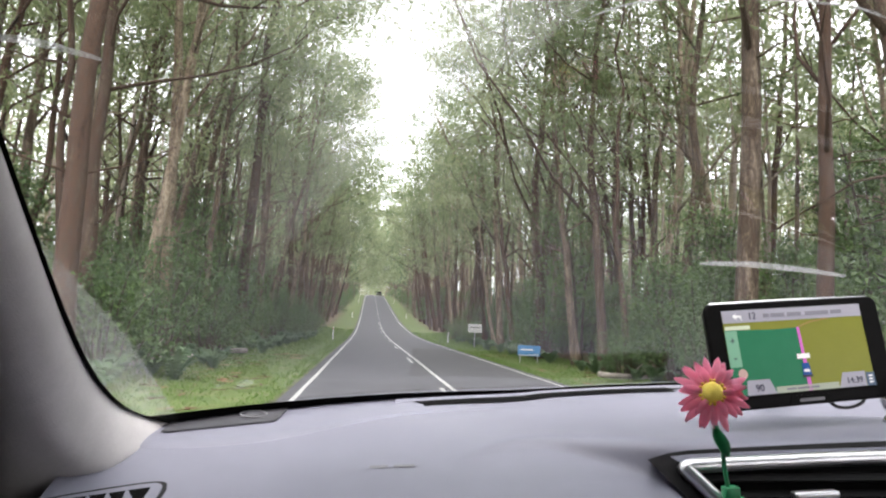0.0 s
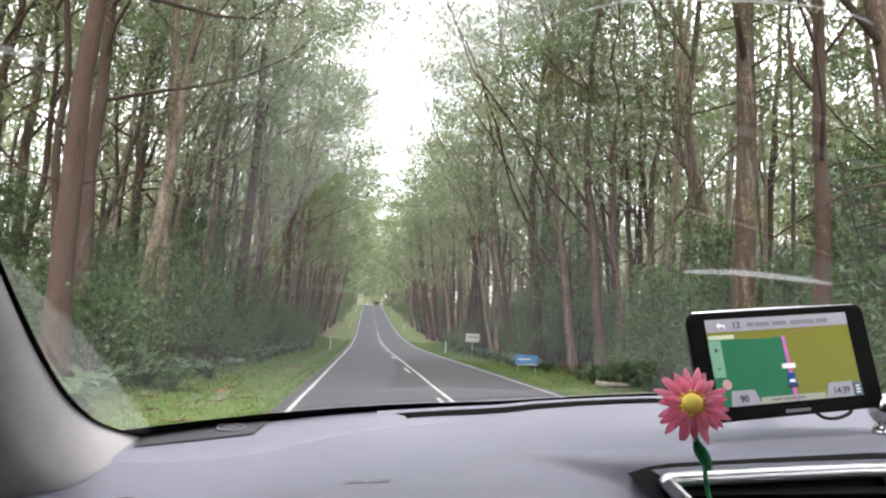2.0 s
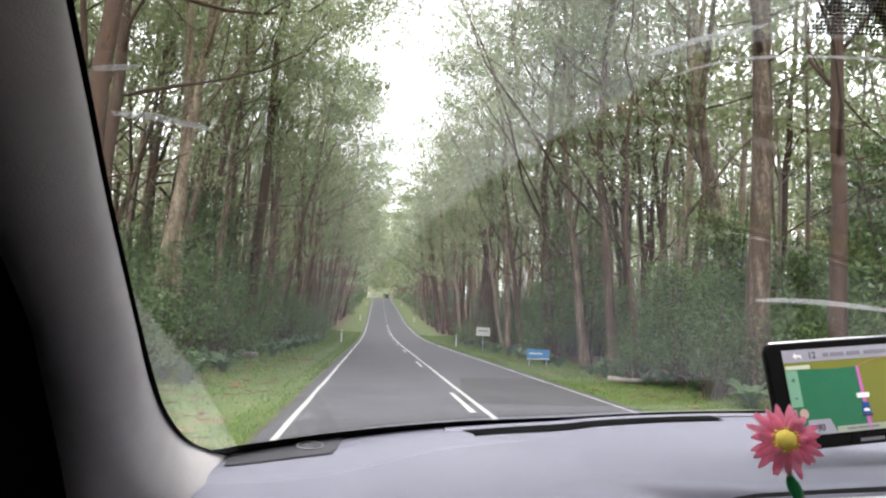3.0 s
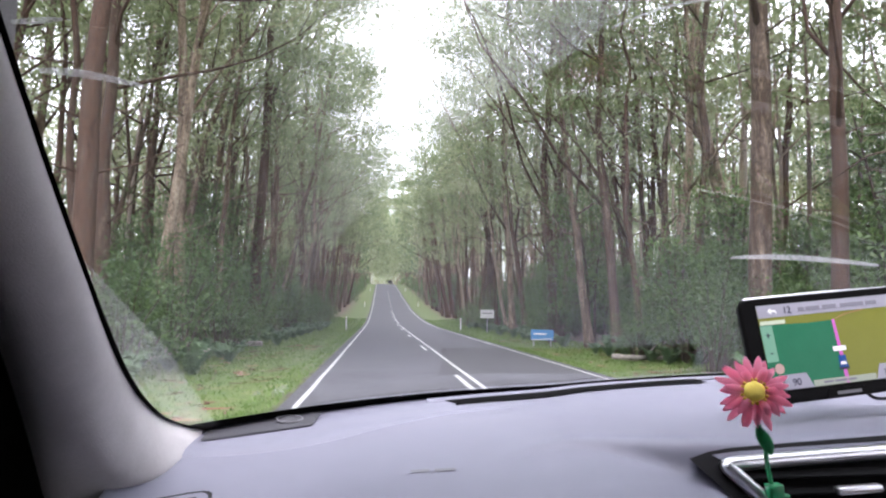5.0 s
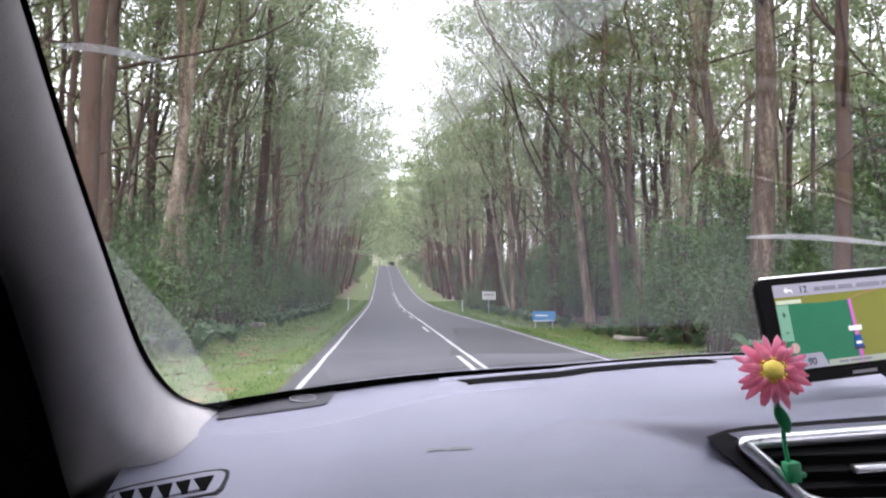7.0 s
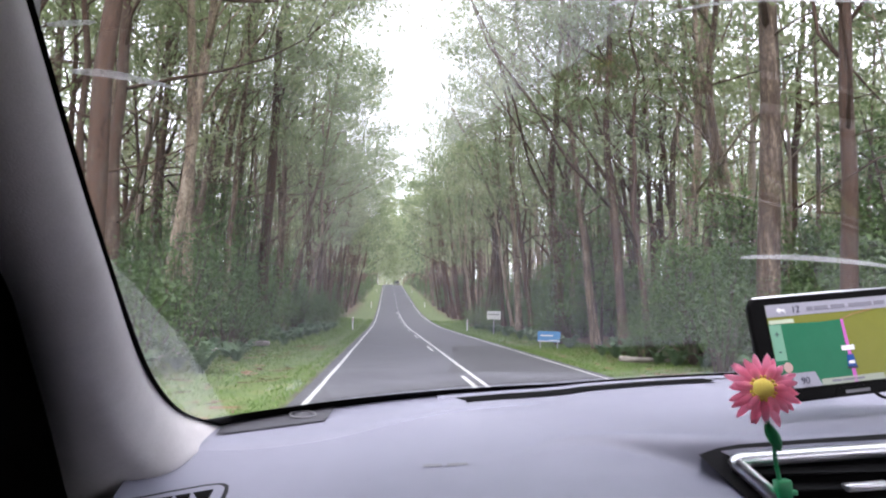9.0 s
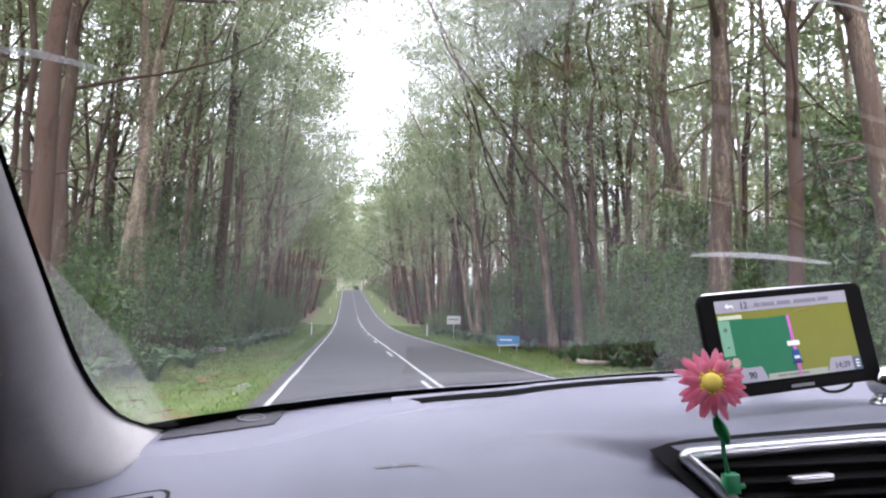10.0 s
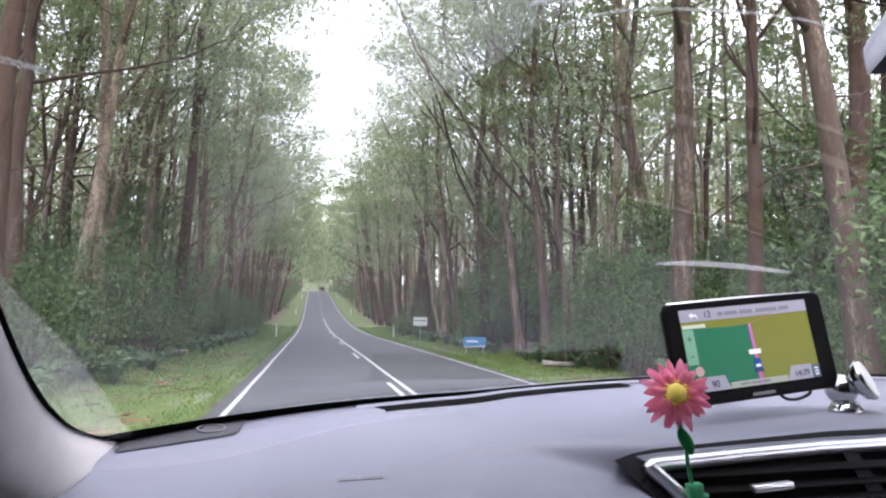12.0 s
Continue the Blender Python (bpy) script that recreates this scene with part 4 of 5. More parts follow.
# dried wash marks on the glass
def smear(points, width, fade=0.3):
    bm = bmesh.new()
    pts = spline([(x, y, 0) for x, y in points], 6)
    rows = []
    for i, p in enumerate(pts):
        t = i / (len(pts) - 1)
        w = width * (fade + (1 - fade) * math.sin(math.pi * min(1, max(0, 0.12 + 0.8 * t)))) / 2
        rows.append([Vector((p.x, p.y + d, screen_z(p.x, p.y + d))) + IN * 0.0085 for d in (-w, 0, w)])
    sheet(bm, rows)
    ob = part("glass_smear", bm, SMEAR, pane, "pale dried smear on the windscreen glass")
    ob.visible_shadow = False


smear([(0.458, 0.832), (0.52, 0.824), (0.60, 0.817), (0.662, 0.812)], 0.0105)
smear([(-0.276, 0.430), (-0.25, 0.444), (-0.216, 0.468)], 0.0065)
smear([(-0.278, 0.396), (-0.25, 0.405)], 0.0045)
smear([(0.172, 0.514), (0.21, 0.501), (0.26, 0.495), (0.34, 0.494), (0.432, 0.495), (0.48, 0.502)], 0.003)
smear([(0.150, 0.488), (0.19, 0.477), (0.25, 0.466)], 0.0065)
# the film of dirt where no wiper reaches: the lower corner beside the pillar, and the glass above the sweep
CORNER = spline([(-0.322, 0.52, 0), (-0.303, 0.64, 0), (-0.284, 0.757, 0), (-0.279, 0.815, 0), (-0.2745, 0.873, 0), (-0.271, 0.935, 0), (-0.262, 1.03, 0)], 4)
SWEEP = spline([(-0.16, 0.80, 0), (-0.05, 0.665, 0), (0.058, 0.579, 0), (0.110, 0.5515, 0), (0.143, 0.533, 0), (0.170, 0.505, 0), (0.205, 0.487, 0), (0.258, 0.480, 0), (0.34, 0.478, 0)], 4)
bm = bmesh.new()
sheet(bm, [[Vector((x, p.y, screen_z(x, p.y))) + IN * 0.0082 for x in np.linspace(-0.345, p.x, 4)] for p in CORNER])
part("dirt_film", bm, dirt_film("corner_dirt", 0.10, 0.18, -0.40, -0.39), pane, "grey film of dirt in the unwiped corner").visible_shadow = False
bm = bmesh.new()
sheet(bm, [[Vector((p.x, y, screen_z(p.x, y))) + IN * 0.0082 for y in np.linspace(0.345, p.y, 5)] for p in SWEEP])
part("dirt_film", bm, dirt_film("upper_dirt", 0.10, 0.19, -0.16, 0.05), pane, "grey film of dirt above the wiped glass").visible_shadow = False
# dried drops
for x, y, r0 in ((-0.173, 0.962, 0.0125), (-0.205, 0.945, 0.006), (0.02, 0.80, 0.005)):
    bm = bmesh.new()
    ring = [bm.verts.new(Vector((px, py, screen_z(px, py))) + IN * 0.0086) for px, py in
            ((x + r0 * (1 + 0.12 * math.sin(3 * a)) * math.cos(a), y + 0.85 * r0 * (1 + 0.1 * math.cos(2 * a)) * math.sin(a)) for a in np.linspace(0, 6.283, 25)[:-1])]
    bm.faces.new(ring)
    part("glass_spot", bm, FAINT_SPOT, pane, "faint dried drop on the glass").visible_shadow = False
# dotted black patch round the mirror foot
verts, faces = [], []
for r in range(40):
    for c in range(132):
        x, y = 0.292 + 0.0037 * c + 0.0018 * (r % 2), 0.352 + 0.0031 * r
        size = 0.00182 * (1.0 - 0.28 * ramp01(20, 40, r))
        p = Vector((x, y, screen_z(x, y))) + IN * 0.0075
        d = Vector((0, 1, -0.62)).normalized() * size
        q = len(verts)
        verts += [tuple(p + s * Vector((size, 0, 0)) + t * d) for s, t in ((-1, -1), (1, -1), (1, 1), (-1, 1))]
        faces.append((q, q + 1, q + 2, q + 3))
raw("frit_dots", verts, faces, FRIT_AND_SHADE, pane, "black dot pattern at the top of the glass")

# rear-view mirror
mir = part("rear_view_mirror", (lambda b: (box(b, pose(0.665, 0.47, 1.655, -8, 0, -18), 0.23, 0.03, 0.07, 0.012, 3), b)[1])(bmesh.new()), BLACK, car, "black rear-view mirror housing", True)
bm = bmesh.new()
box(bm, pose(0.6602, 0.4547, 1.6529, -8, 0, -18), 0.215, 0.003, 0.058, 0.001, 1)
part("mirror_glass", bm, POLISHED, mir, "mirror glass")
bm = bmesh.new()
tube(bm, [(0.66, 0.48, 1.66), (0.60, 0.50, 1.69), (0.56, 0.475, 1.70)], [0.012, 0.01, 0.014], 8)
part("mirror_stalk", bm, BLACK, mir, smooth_shade=True)

# shell that closes the cabin
def slab(name, m, sx, sy, sz, mat, label, bev=0.02):
    bm = bmesh.new()
    box(bm, m, sx, sy, sz, bev)
    return part(name, bm, mat, car, label)


slab("roof", pose(MID, -0.98, 1.865), 1.86, 2.72, 0.08, LINING, "grey fabric roof lining")
for s in (-1, 1):
    slab("door_panel", pose(MID + s * 1.03, -0.62, 0.74), 0.07, 3.0, 0.84, LINING, "plain dark door panels")
    slab("window_rail", pose(MID + s * 0.99, -0.62, 1.775), 0.07, 3.0, 0.15, LINING, "dark rail over the side windows")
    slab("door_post", pose(MID + s * 1.01, -0.35, 1.43), 0.06, 0.12, 0.60, LINING, "dark door post")
    slab("door_post", pose(MID + s * 1.01, -1.98, 1.43), 0.06, 0.26, 0.60, LINING, "dark rear post")
    slab("front_wing", pose(MID + s * 0.99, 1.42, 0.66), 0.08, 1.46, 0.62, PAINT, "dark painted front wing")
# added panels over the side window openings; the left keeps light off the pillar
slab("cabin_side", pose(MID - 1.02, -0.52, 1.43), 0.03, 2.78, 0.60, FRIT_AND_SHADE, "added dark panel shutting light out of the side window")
slab("cabin_side", pose(MID + 1.02, 0.69, 1.43), 0.03, 0.36, 0.60, LINING, "added dark panel shutting light out of the side window")
# passenger door top, coloured black in place of its shade
slab("door_top", pose(-0.475, 0.36, 1.02), 0.20, 1.30, 0.20, FRIT_AND_SHADE, "top of the passenger door, blackened as in shade", 0.03)
slab("rear_wall", pose(MID, -2.14, 1.08), 2.0, 0.07, 1.52, LINING, "plain dark cabin rear")
# painted outer skin
bm = bmesh.new()
sheet(bm, [[Vector((x, y, z - 0.05 * (abs(x - MID) / 0.98) ** 4)) for x in np.linspace(MID - 0.98, MID + 0.98, 15)] for y, z in ((0.36, 1.905), (0.1, 1.93), (-0.6, 1.955), (-1.4, 1.945), (-2.0, 1.90), (-2.2, 1.86))])
part("roof_panel", bm, PAINT, car, "dark painted roof", True)
for s in (-1, 1):
    slab("side_panel", pose(MID + s * 1.075, -0.58, 0.80), 0.02, 3.14, 0.72, PAINT, "dark painted body side", 0.008)
slab("tailgate", pose(MID, -2.19, 0.86), 2.0, 0.03, 0.84, PAINT, "dark painted tailgate", 0.01)
slab("rear_window", pose(MID, -2.185, 1.56), 1.7, 0.02, 0.46, GLOSS_BLACK, "dark tinted rear window", 0.008)
slab("cabin_floor", pose(MID, -0.25, 0.34), 2.0, 3.8, 0.06, LINING, "plain dark cabin floor")
slab("bulkhead", pose(MID, 1.30, 0.72), 1.96, 0.05, 0.72, LINING, "plain bulkhead")
bm = bmesh.new()
sheet(bm, [[Vector((x, y, z - 0.06 * (abs(x - MID) / 0.95) ** 3)) for x in np.linspace(MID - 0.99, MID + 0.99, 13)] for y, z in ((1.27, 1.08), (1.5, 1.05), (1.8, 0.99), (2.05, 0.90), (2.16, 0.78), (2.19, 0.40))])
part("bonnet", bm, PAINT, car, "dark painted bonnet", True)
for x in (MID - 0.86, MID + 0.86):
    for y in (1.62, -1.5):
        bm = bmesh.new()
        bmesh.ops.create_cone(bm, cap_ends=True, segments=28, radius1=0.35, radius2=0.35, depth=0.21, matrix=pose(x, y, 0.39, 0, 90, 0))
        bmesh.ops.bevel(bm, geom=[e for e in bm.edges if len(e.link_faces) == 2 and e.calc_face_angle() > 1], offset=0.04, segments=3, affect="EDGES")
        wheel = part("wheel", bm, RUBBER, car, "black tyre", True)
        bm = bmesh.new()
        bmesh.ops.create_cone(bm, cap_ends=True, segments=24, radius1=0.22, radius2=0.20, depth=0.225, matrix=pose(x, y, 0.39, 0, 90, 0))
        part("rim", bm, STEEL, wheel, "silver rim")

# side air vent at the end of the dashboard
def on_dash(x, y, h=0.0):
    return Vector((x, y, dash_height(x, y) + h))


def plate_on_dash(name, outline, h, thick, mat, parent, label=""):
    """A thin moulded piece that lies on the dashboard."""
    bm = bmesh.new()
    prism(bm, [on_dash(x, y, h) for x, y in outline], Vector((0, 0.3 * thick, -thick)))
    return part(name, bm, mat, parent, label)


FOOT_LINE = [(-0.2469, 0.7665), (-0.3085, 0.7445), (-0.352, 0.7290)]
vent = plate_on_dash("side_air_vent", [(-0.3565, 0.7625), (-0.3328, 0.7778), (-0.2973, 0.7945), (-0.2589, 0.8088), (-0.2420, 0.8122), (-0.2340, 0.8115), (-0.2290, 0.8075), (-0.2272, 0.7990),
                                       (-0.2285, 0.7760), (-0.2340, 0.7675)] + FOOT_LINE, 0.0014, 0.006, BLACK, car, "side air vent with slanted fins and dark outline")
plate_on_dash("vent_rim", [(-0.3525, 0.7565), (-0.3328, 0.7712), (-0.2973, 0.7878), (-0.2589, 0.8020), (-0.2420, 0.8058), (-0.2365, 0.8045), (-0.2325, 0.8005), (-0.2318, 0.7950),
                           (-0.2330, 0.7770), (-0.2385, 0.7690)] + FOOT_LINE, 0.0034, 0.004, DASH, vent, "satin grey rim")
plate_on_dash("vent_well", [(-0.3440, 0.7568), (-0.2447, 0.7937), (-0.2469, 0.7700), (-0.3085, 0.7480), (-0.3490, 0.7335)], 0.0060, 0.005, FRIT_AND_SHADE, vent)
for k in range(5):
    x = -0.3440 + 0.0188 * k
    lower = 0.7698 + 0.357 * (x + 0.2469) - 0.001
    plate_on_dash("fin", [(x + 0.0005, 0.7582 + 0.371 * (x + 0.3404) - 0.0005), (x + 0.0030, 0.7582 + 0.371 * (x + 0.3375) - 0.0010), (x + 0.0150, lower + 0.0054), (x + 0.0030, lower + 0.0010)], 0.0090, 0.003, DASH, vent)


# centre air vent
def vy(z):
    return 0.66 + (z - 1.235) * 0.6


def on_vent(x, z, d=0.0):
    return Vector((x, vy(z) - d, z))


OUT = [(0.311, 1.2335), (0.335, 1.2400), (0.36, 1.2437), (0.45, 1.2500), (0.60, 1.2595), (0.74, 1.2635), (0.88, 1.262), (0.88, 1.165), (0.62, 1.158), (0.48, 1.155), (0.41, 1.160), (0.376, 1.173), (0.342, 1.203)]
bm = bmesh.new()
prism(bm, [on_vent(x, z, 0.0) for x, z in OUT], Vector((0.035, 0.05, -0.012)))
cvent = part("centre_air_vent", bm, BLACK, car, "wide black centre air vent with metal trim")
bm = bmesh.new()
prism(bm, [on_vent(x, z, 0.001) for x, z in ((0.338, 1.2370), (0.362, 1.2398), (0.45, 1.2455), (0.60, 1.2532), (0.74, 1.2567), (0.872, 1.2550), (0.872, 1.249), (0.74, 1.2495), (0.575, 1.2440), (0.47, 1.2375), (0.352, 1.2295))], Vector((0, 0.0008, 0)))
part("vent_bezel", bm, DASH, cvent, "grey upper bezel of the vent")
loop = spline([(0.575, 1.2425, 0), (0.47, 1.2365, 0), (0.37, 1.2300, 0), (0.352, 1.2275, 0), (0.353, 1.2235, 0), (0.373, 1.204, 0), (0.395, 1.180, 0), (0.410, 1.1735, 0), (0.43, 1.171, 0), (0.52, 1.172, 0), (0.66, 1.176, 0), (0.86, 1.182, 0), (0.867, 1.19, 0), (0.867, 1.240, 0), (0.86, 1.246, 0), (0.72, 1.2465, 0), (0.575, 1.2425, 0)], 5)
bm = bmesh.new()
tube(bm, [on_vent(p.x, p.y, 0.004) for p in loop], 0.0082, 8, False)
part("vent_trim", bm, CHROME, cvent, "satin chrome trim ring", True)
bm = bmesh.new()
prism(bm, [on_vent(p.x, p.y, 0.0015) for p in loop[:-1]], Vector((0, 0.0006, 0)))
part("vent_well", bm, FRIT_AND_SHADE, cvent)
for z in (1.192, 1.206, 1.221):
    bm = bmesh.new()
    x0, x1 = 0.372 + 1.0 * (1.206 - z) * 0.8, 0.862
    box(bm, pose((x0 + x1) / 2, vy(z) - 0.005, z + 0.004, 22, -1.6, 0), x1 - x0, 0.014, 0.0025, 0.0008, 1)
    part("louvre", bm, GLOSS_BLACK, cvent, "black louvre")
bm = bmesh.new()
box(bm, pose(0.486, vy(1.206) - 0.012, 1.2075, 0, -4, 0), 0.050, 0.012, 0.008, 0.0025, 2)
part("louvre_tab", bm, CHROME, cvent, "silver louvre tab", True)
bm = bmesh.new()
prism(bm, [on_vent(0.600, 1.240, 0.006), on_vent(0.622, 1.240, 0.006), on_vent(0.640, 1.178, 0.006), on_vent(0.618, 1.178, 0.006)], Vector((0, 0.004, 0)))
part("divider", bm, BLACK, cvent, "dark slanted divider")


# ---------------------------------------------------------------- things in the car
def toll_tag():
    root = thing("toll_tag", "small dark plastic tag with pale end on the windscreen glass", "tag")

    def slab(name, outline, gap, thick, mat, label):
        bm = bmesh.new()
        x0, y0 = outline[0]
        level = screen_z(x0, y0) - gap
        prism(bm, [Vector((x, y, level - 0.62 * (y - y0))) for x, y in outline], Vector((0, 0, thick)))
        bmesh.ops.bevel(bm, geom=bm.edges[:], offset=0.0012, segments=2, affect='EDGES', profile=0.5)
        part(name, bm, mat, root, label, True)
    slab("tag_case", [(0.5400, 0.527), (0.5415, 0.466), (0.590, 0.470), (0.590, 0.524)], 0.013, 0.010, TAG_DARK, "dark plum plastic case")
    slab("tag_end", [(0.5395, 0.530), (0.517, 0.511), (0.5105, 0.476), (0.528, 0.456), (0.5410, 0.458)], 0.013, 0.010, TAG_PLASTIC, "pale milky plastic end")
    slab("sticky_pad", [(0.535, 0.518), (0.535, 0.480), (0.578, 0.480), (0.578, 0.518)], 0.0035, 0.004, DASH_DARK, "grey adhesive pad")


toll_tag()


def on_plate(c, u, v, n):
    """The pose of a plate at c, with u across, v up and n towards the viewer."""
    return Matrix((( u.x, v.x, n.x, c.x), (u.y, v.y, n.y, c.y), (u.z, v.z, n.z, c.z), (0, 0, 0, 1)))


def screen_paint(name, c, strength=0.13):
    return material(name, [c, tuple(min(1, v * 1.08 + 0.003) for v in c)], rough=0.35, scale=40, emit=strength, spec=0.12)


def navigator():
    root = thing("navigator", "black satellite navigator with lit map screen on the dashboard", "navigator")
    W, H, DEEP = 0.262, 0.1345, 0.016
    tl, tr, bl = Vector((0.422, 0.7497, 1.4102)), Vector((0.665, 0.7747, 1.4355)), Vector((0.445, 0.734, 1.2785))
    u = (tr - tl).normalized()
    v = (tl - bl)
    v = (v - u * v.dot(u)).normalized()
    m = on_plate(tl + u * W / 2 - v * H / 2, u, v, u.cross(v))
    root.matrix_basis = m

    def rounded(w, h, r, x=0.0, y=0.0):
        return [(x + sx * (w / 2 - r) + r * math.cos(a0 + k * math.pi / 10), y + sy * (h / 2 - r) + r * math.sin(a0 + k * math.pi / 10))
                for sx, sy, a0 in ((1, 1, 0), (-1, 1, math.pi / 2), (-1, -1, math.pi), (1, -1, 1.5 * math.pi)) for k in range(6)]
    bm = bmesh.new()
    rings = []
    for z, grow in ((-DEEP, -0.010), (-DEEP + 0.004, -0.003), (-0.004, 0.0), (-0.001, -0.0008), (0.0, -0.0026)):
        rings.append([bm.verts.new((px, py, z)) for px, py in rounded(W + 2 * grow, H + 2 * grow, 0.011)])
    for p, q in zip(rings, rings[1:]):
        for k in range(len(p)):
            bm.faces.new((p[k], p[(k + 1) % len(p)], q[(k + 1) % len(q)], q[k]))
    bm.faces.new(rings[0][::-1])
    bm.faces.new(rings[-1])
    part("case", bm, GLOSS_BLACK, root, "black case with rounded corners")
    bm = bmesh.new()
    tube(bm, [(-W / 2 + 0.007, H / 2 - 0.0045, -0.005), (-W / 2 + 0.012, H / 2 - 0.0008, -0.005), (0, H / 2 + 0.0002, -0.005), (W / 2 - 0.012, H / 2 - 0.0008, -0.005)], [0.0015, 0.0026, 0.0024, 0.0016], 6)
    part("rim", bm, CHROME, root, "silver upper rim", True)
    bm = bmesh.new()
    prism(bm, [Vector((px, py, 0.0012)) for px, py in ((-0.034, -H / 2 + 0.001), (0.034, -H / 2 + 0.001), (0.028, -H / 2 + 0.0125), (-0.028, -H / 2 + 0.0125))], Vector((0, 0, -0.0012)))
    part("badge_tab", bm, GLOSS_BLACK, root, "raised black tab under the screen")
    sw, sh = 0.209, 0.107
    ox, oy = -0.004, 0.0037

    def flat(name, pts, z, mat, parent, label=""):
        bm = bmesh.new()
        prism(bm, [Vector((x + ox, y + oy, z)) for x, y in pts], Vector((0, 0, -0.0003)))
        return part(name, bm, mat, parent, label)

    def rect(x0, y0, x1, y1):
        return [(x0, y0), (x1, y0), (x1, y1), (x0, y1)]
    screen = flat("screen", rect(-sw / 2, -sh / 2, sw / 2, sh / 2), 0.0006, screen_paint("map_olive", (0.135, 0.145, 0.022)), root, "lit map screen, olive and green")
    bar, dark, white = screen_paint("bar_grey", (0.24, 0.24, 0.275)), screen_paint("ink_screen", (0.03, 0.03, 0.05), 0.1), screen_paint("screen_white", (0.62, 0.63, 0.62))
    flat("header_bar", rect(-sw / 2, sh / 2 - 0.016, sw / 2, sh / 2), 0.0010, bar, screen, "grey header bar")
    flat("forest_area", [(-sw / 2, -sh / 2), (0.004, -sh / 2), (0.002, 0.0275), (-0.03, 0.0265), (-sw / 2, 0.029)], 0.0010, screen_paint("map_green", (0.011, 0.112, 0.054)), screen, "green forest area on the map")
    flat("route_line", [(0.0025, -sh / 2), (0.0080, -sh / 2), (0.0050, 0.0275), (0.0010, 0.0275)], 0.0014, screen_paint("route_magenta", (0.42, 0.10, 0.36)), screen, "magenta route line")
    flat("side_road", [(0.0050, 0.0275), (0.0010, 0.0275), (0.022, 0.034), (0.050, 0.0375), (0.050, 0.0362), (0.022, 0.0325)], 0.0014, screen_paint("route_faint", (0.24, 0.15, 0.06)), screen)
    flat("vehicle_marker", [(-0.0025, -0.034), (0.0105, -0.034), (0.0090, -0.0185), (-0.0010, -0.0185)], 0.0018, screen_paint("marker_blue", (0.008, 0.05, 0.19)), screen, "blue vehicle marker")
    flat("marker_window", [(-0.0005, -0.0300), (0.0085, -0.0300), (0.0075, -0.0265), (0.0005, -0.0265)], 0.0022, white, screen)
    flat("marker_shadow", rect(-0.0035, -0.0365, 0.0115, -0.0335), 0.0020, dark, screen)
    flat("road_shield", rect(-0.0065, -0.0128, 0.0125, -0.0066), 0.0018, white, screen, "white road shield")
    flat("button_column", rect(-sw / 2, -0.018, -sw / 2 + 0.017, 0.0275), 0.0014, screen_paint("button_teal", (0.13, 0.28, 0.19)), screen, "pale green zoom buttons")
    flat("scale_bar", rect(-sw / 2 + 0.001, 0.0285, -sw / 2 + 0.037, 0.0335), 0.0016, screen_paint("scale_pale", (0.40, 0.45, 0.33)), screen)
    flat("speed_box", [(-sw / 2 + 0.017, -sh / 2), (-sw / 2 + 0.060, -sh / 2), (-sw / 2 + 0.052, -sh / 2 + 0.0185), (-sw / 2 + 0.02, -sh / 2 + 0.0185)], 0.0016, bar, screen, "grey speed box")
    flat("clock_box", [(sw / 2 - 0.056, -sh / 2), (sw / 2 - 0.014, -sh / 2), (sw / 2 - 0.014, -sh / 2 + 0.019), (sw / 2 - 0.048, -sh / 2 + 0.019)], 0.0016, bar, screen, "grey clock box")
    flat("footer_bar", rect(-sw / 2 + 0.06, -sh / 2, sw / 2 - 0.056, -sh / 2 + 0.008), 0.0014, screen_paint("footer_grey", (0.25, 0.28, 0.22)), screen)
    flat("menu_button", rect(sw / 2 - 0.013, -sh / 2, sw / 2, -sh / 2 + 0.017), 0.0016, screen_paint("menu_blue", (0.06, 0.09, 0.13)), screen)
    faint = screen_paint("text_grey", (0.12, 0.12, 0.14), 0.3)
    for x0, x1 in ((-0.045, -0.036), (-0.034, -0.013), (-0.009, 0.012), (0.018, 0.054), (0.057, 0.074)):
        flat("street_name", rect(x0, sh / 2 - 0.0112, x1, sh / 2 - 0.0062), 0.0016, faint, screen, "street name too blurred to read")
    for x0, x1 in ((-0.030, -0.016), (-0.014, 0.004), (0.006, 0.018)):
        flat("footer_text", rect(x0, -sh / 2 + 0.0028, x1, -sh / 2 + 0.0056), 0.0016, faint, screen)
    for y0 in (0.0035, 0.0075, 0.0115):
        flat("menu_line", rect(sw / 2 - 0.0095, -sh / 2 + y0, sw / 2 - 0.0035, -sh / 2 + y0 + 0.0018), 0.0020, white, screen)
    flat("turn_arrow", [(-0.09, sh / 2 - 0.008), (-0.085, sh / 2 - 0.004), (-0.085, sh / 2 - 0.0065), (-0.078, sh / 2 - 0.007), (-0.077, sh / 2 - 0.013), (-0.080, sh / 2 - 0.009), (-0.085, sh / 2 - 0.0095), (-0.085, sh / 2 - 0.012)], 0.0016, white, screen, "white turn arrow")
    flat("speed_limit_sign", [(-0.089 + 0.0065 * math.cos(a), -0.027 + 0.0065 * math.sin(a)) for a in np.linspace(0, 6.28, 17)[:-1]], 0.0018, screen_paint("limit_red", (0.36, 0.25, 0.22)), screen, "round speed limit symbol")
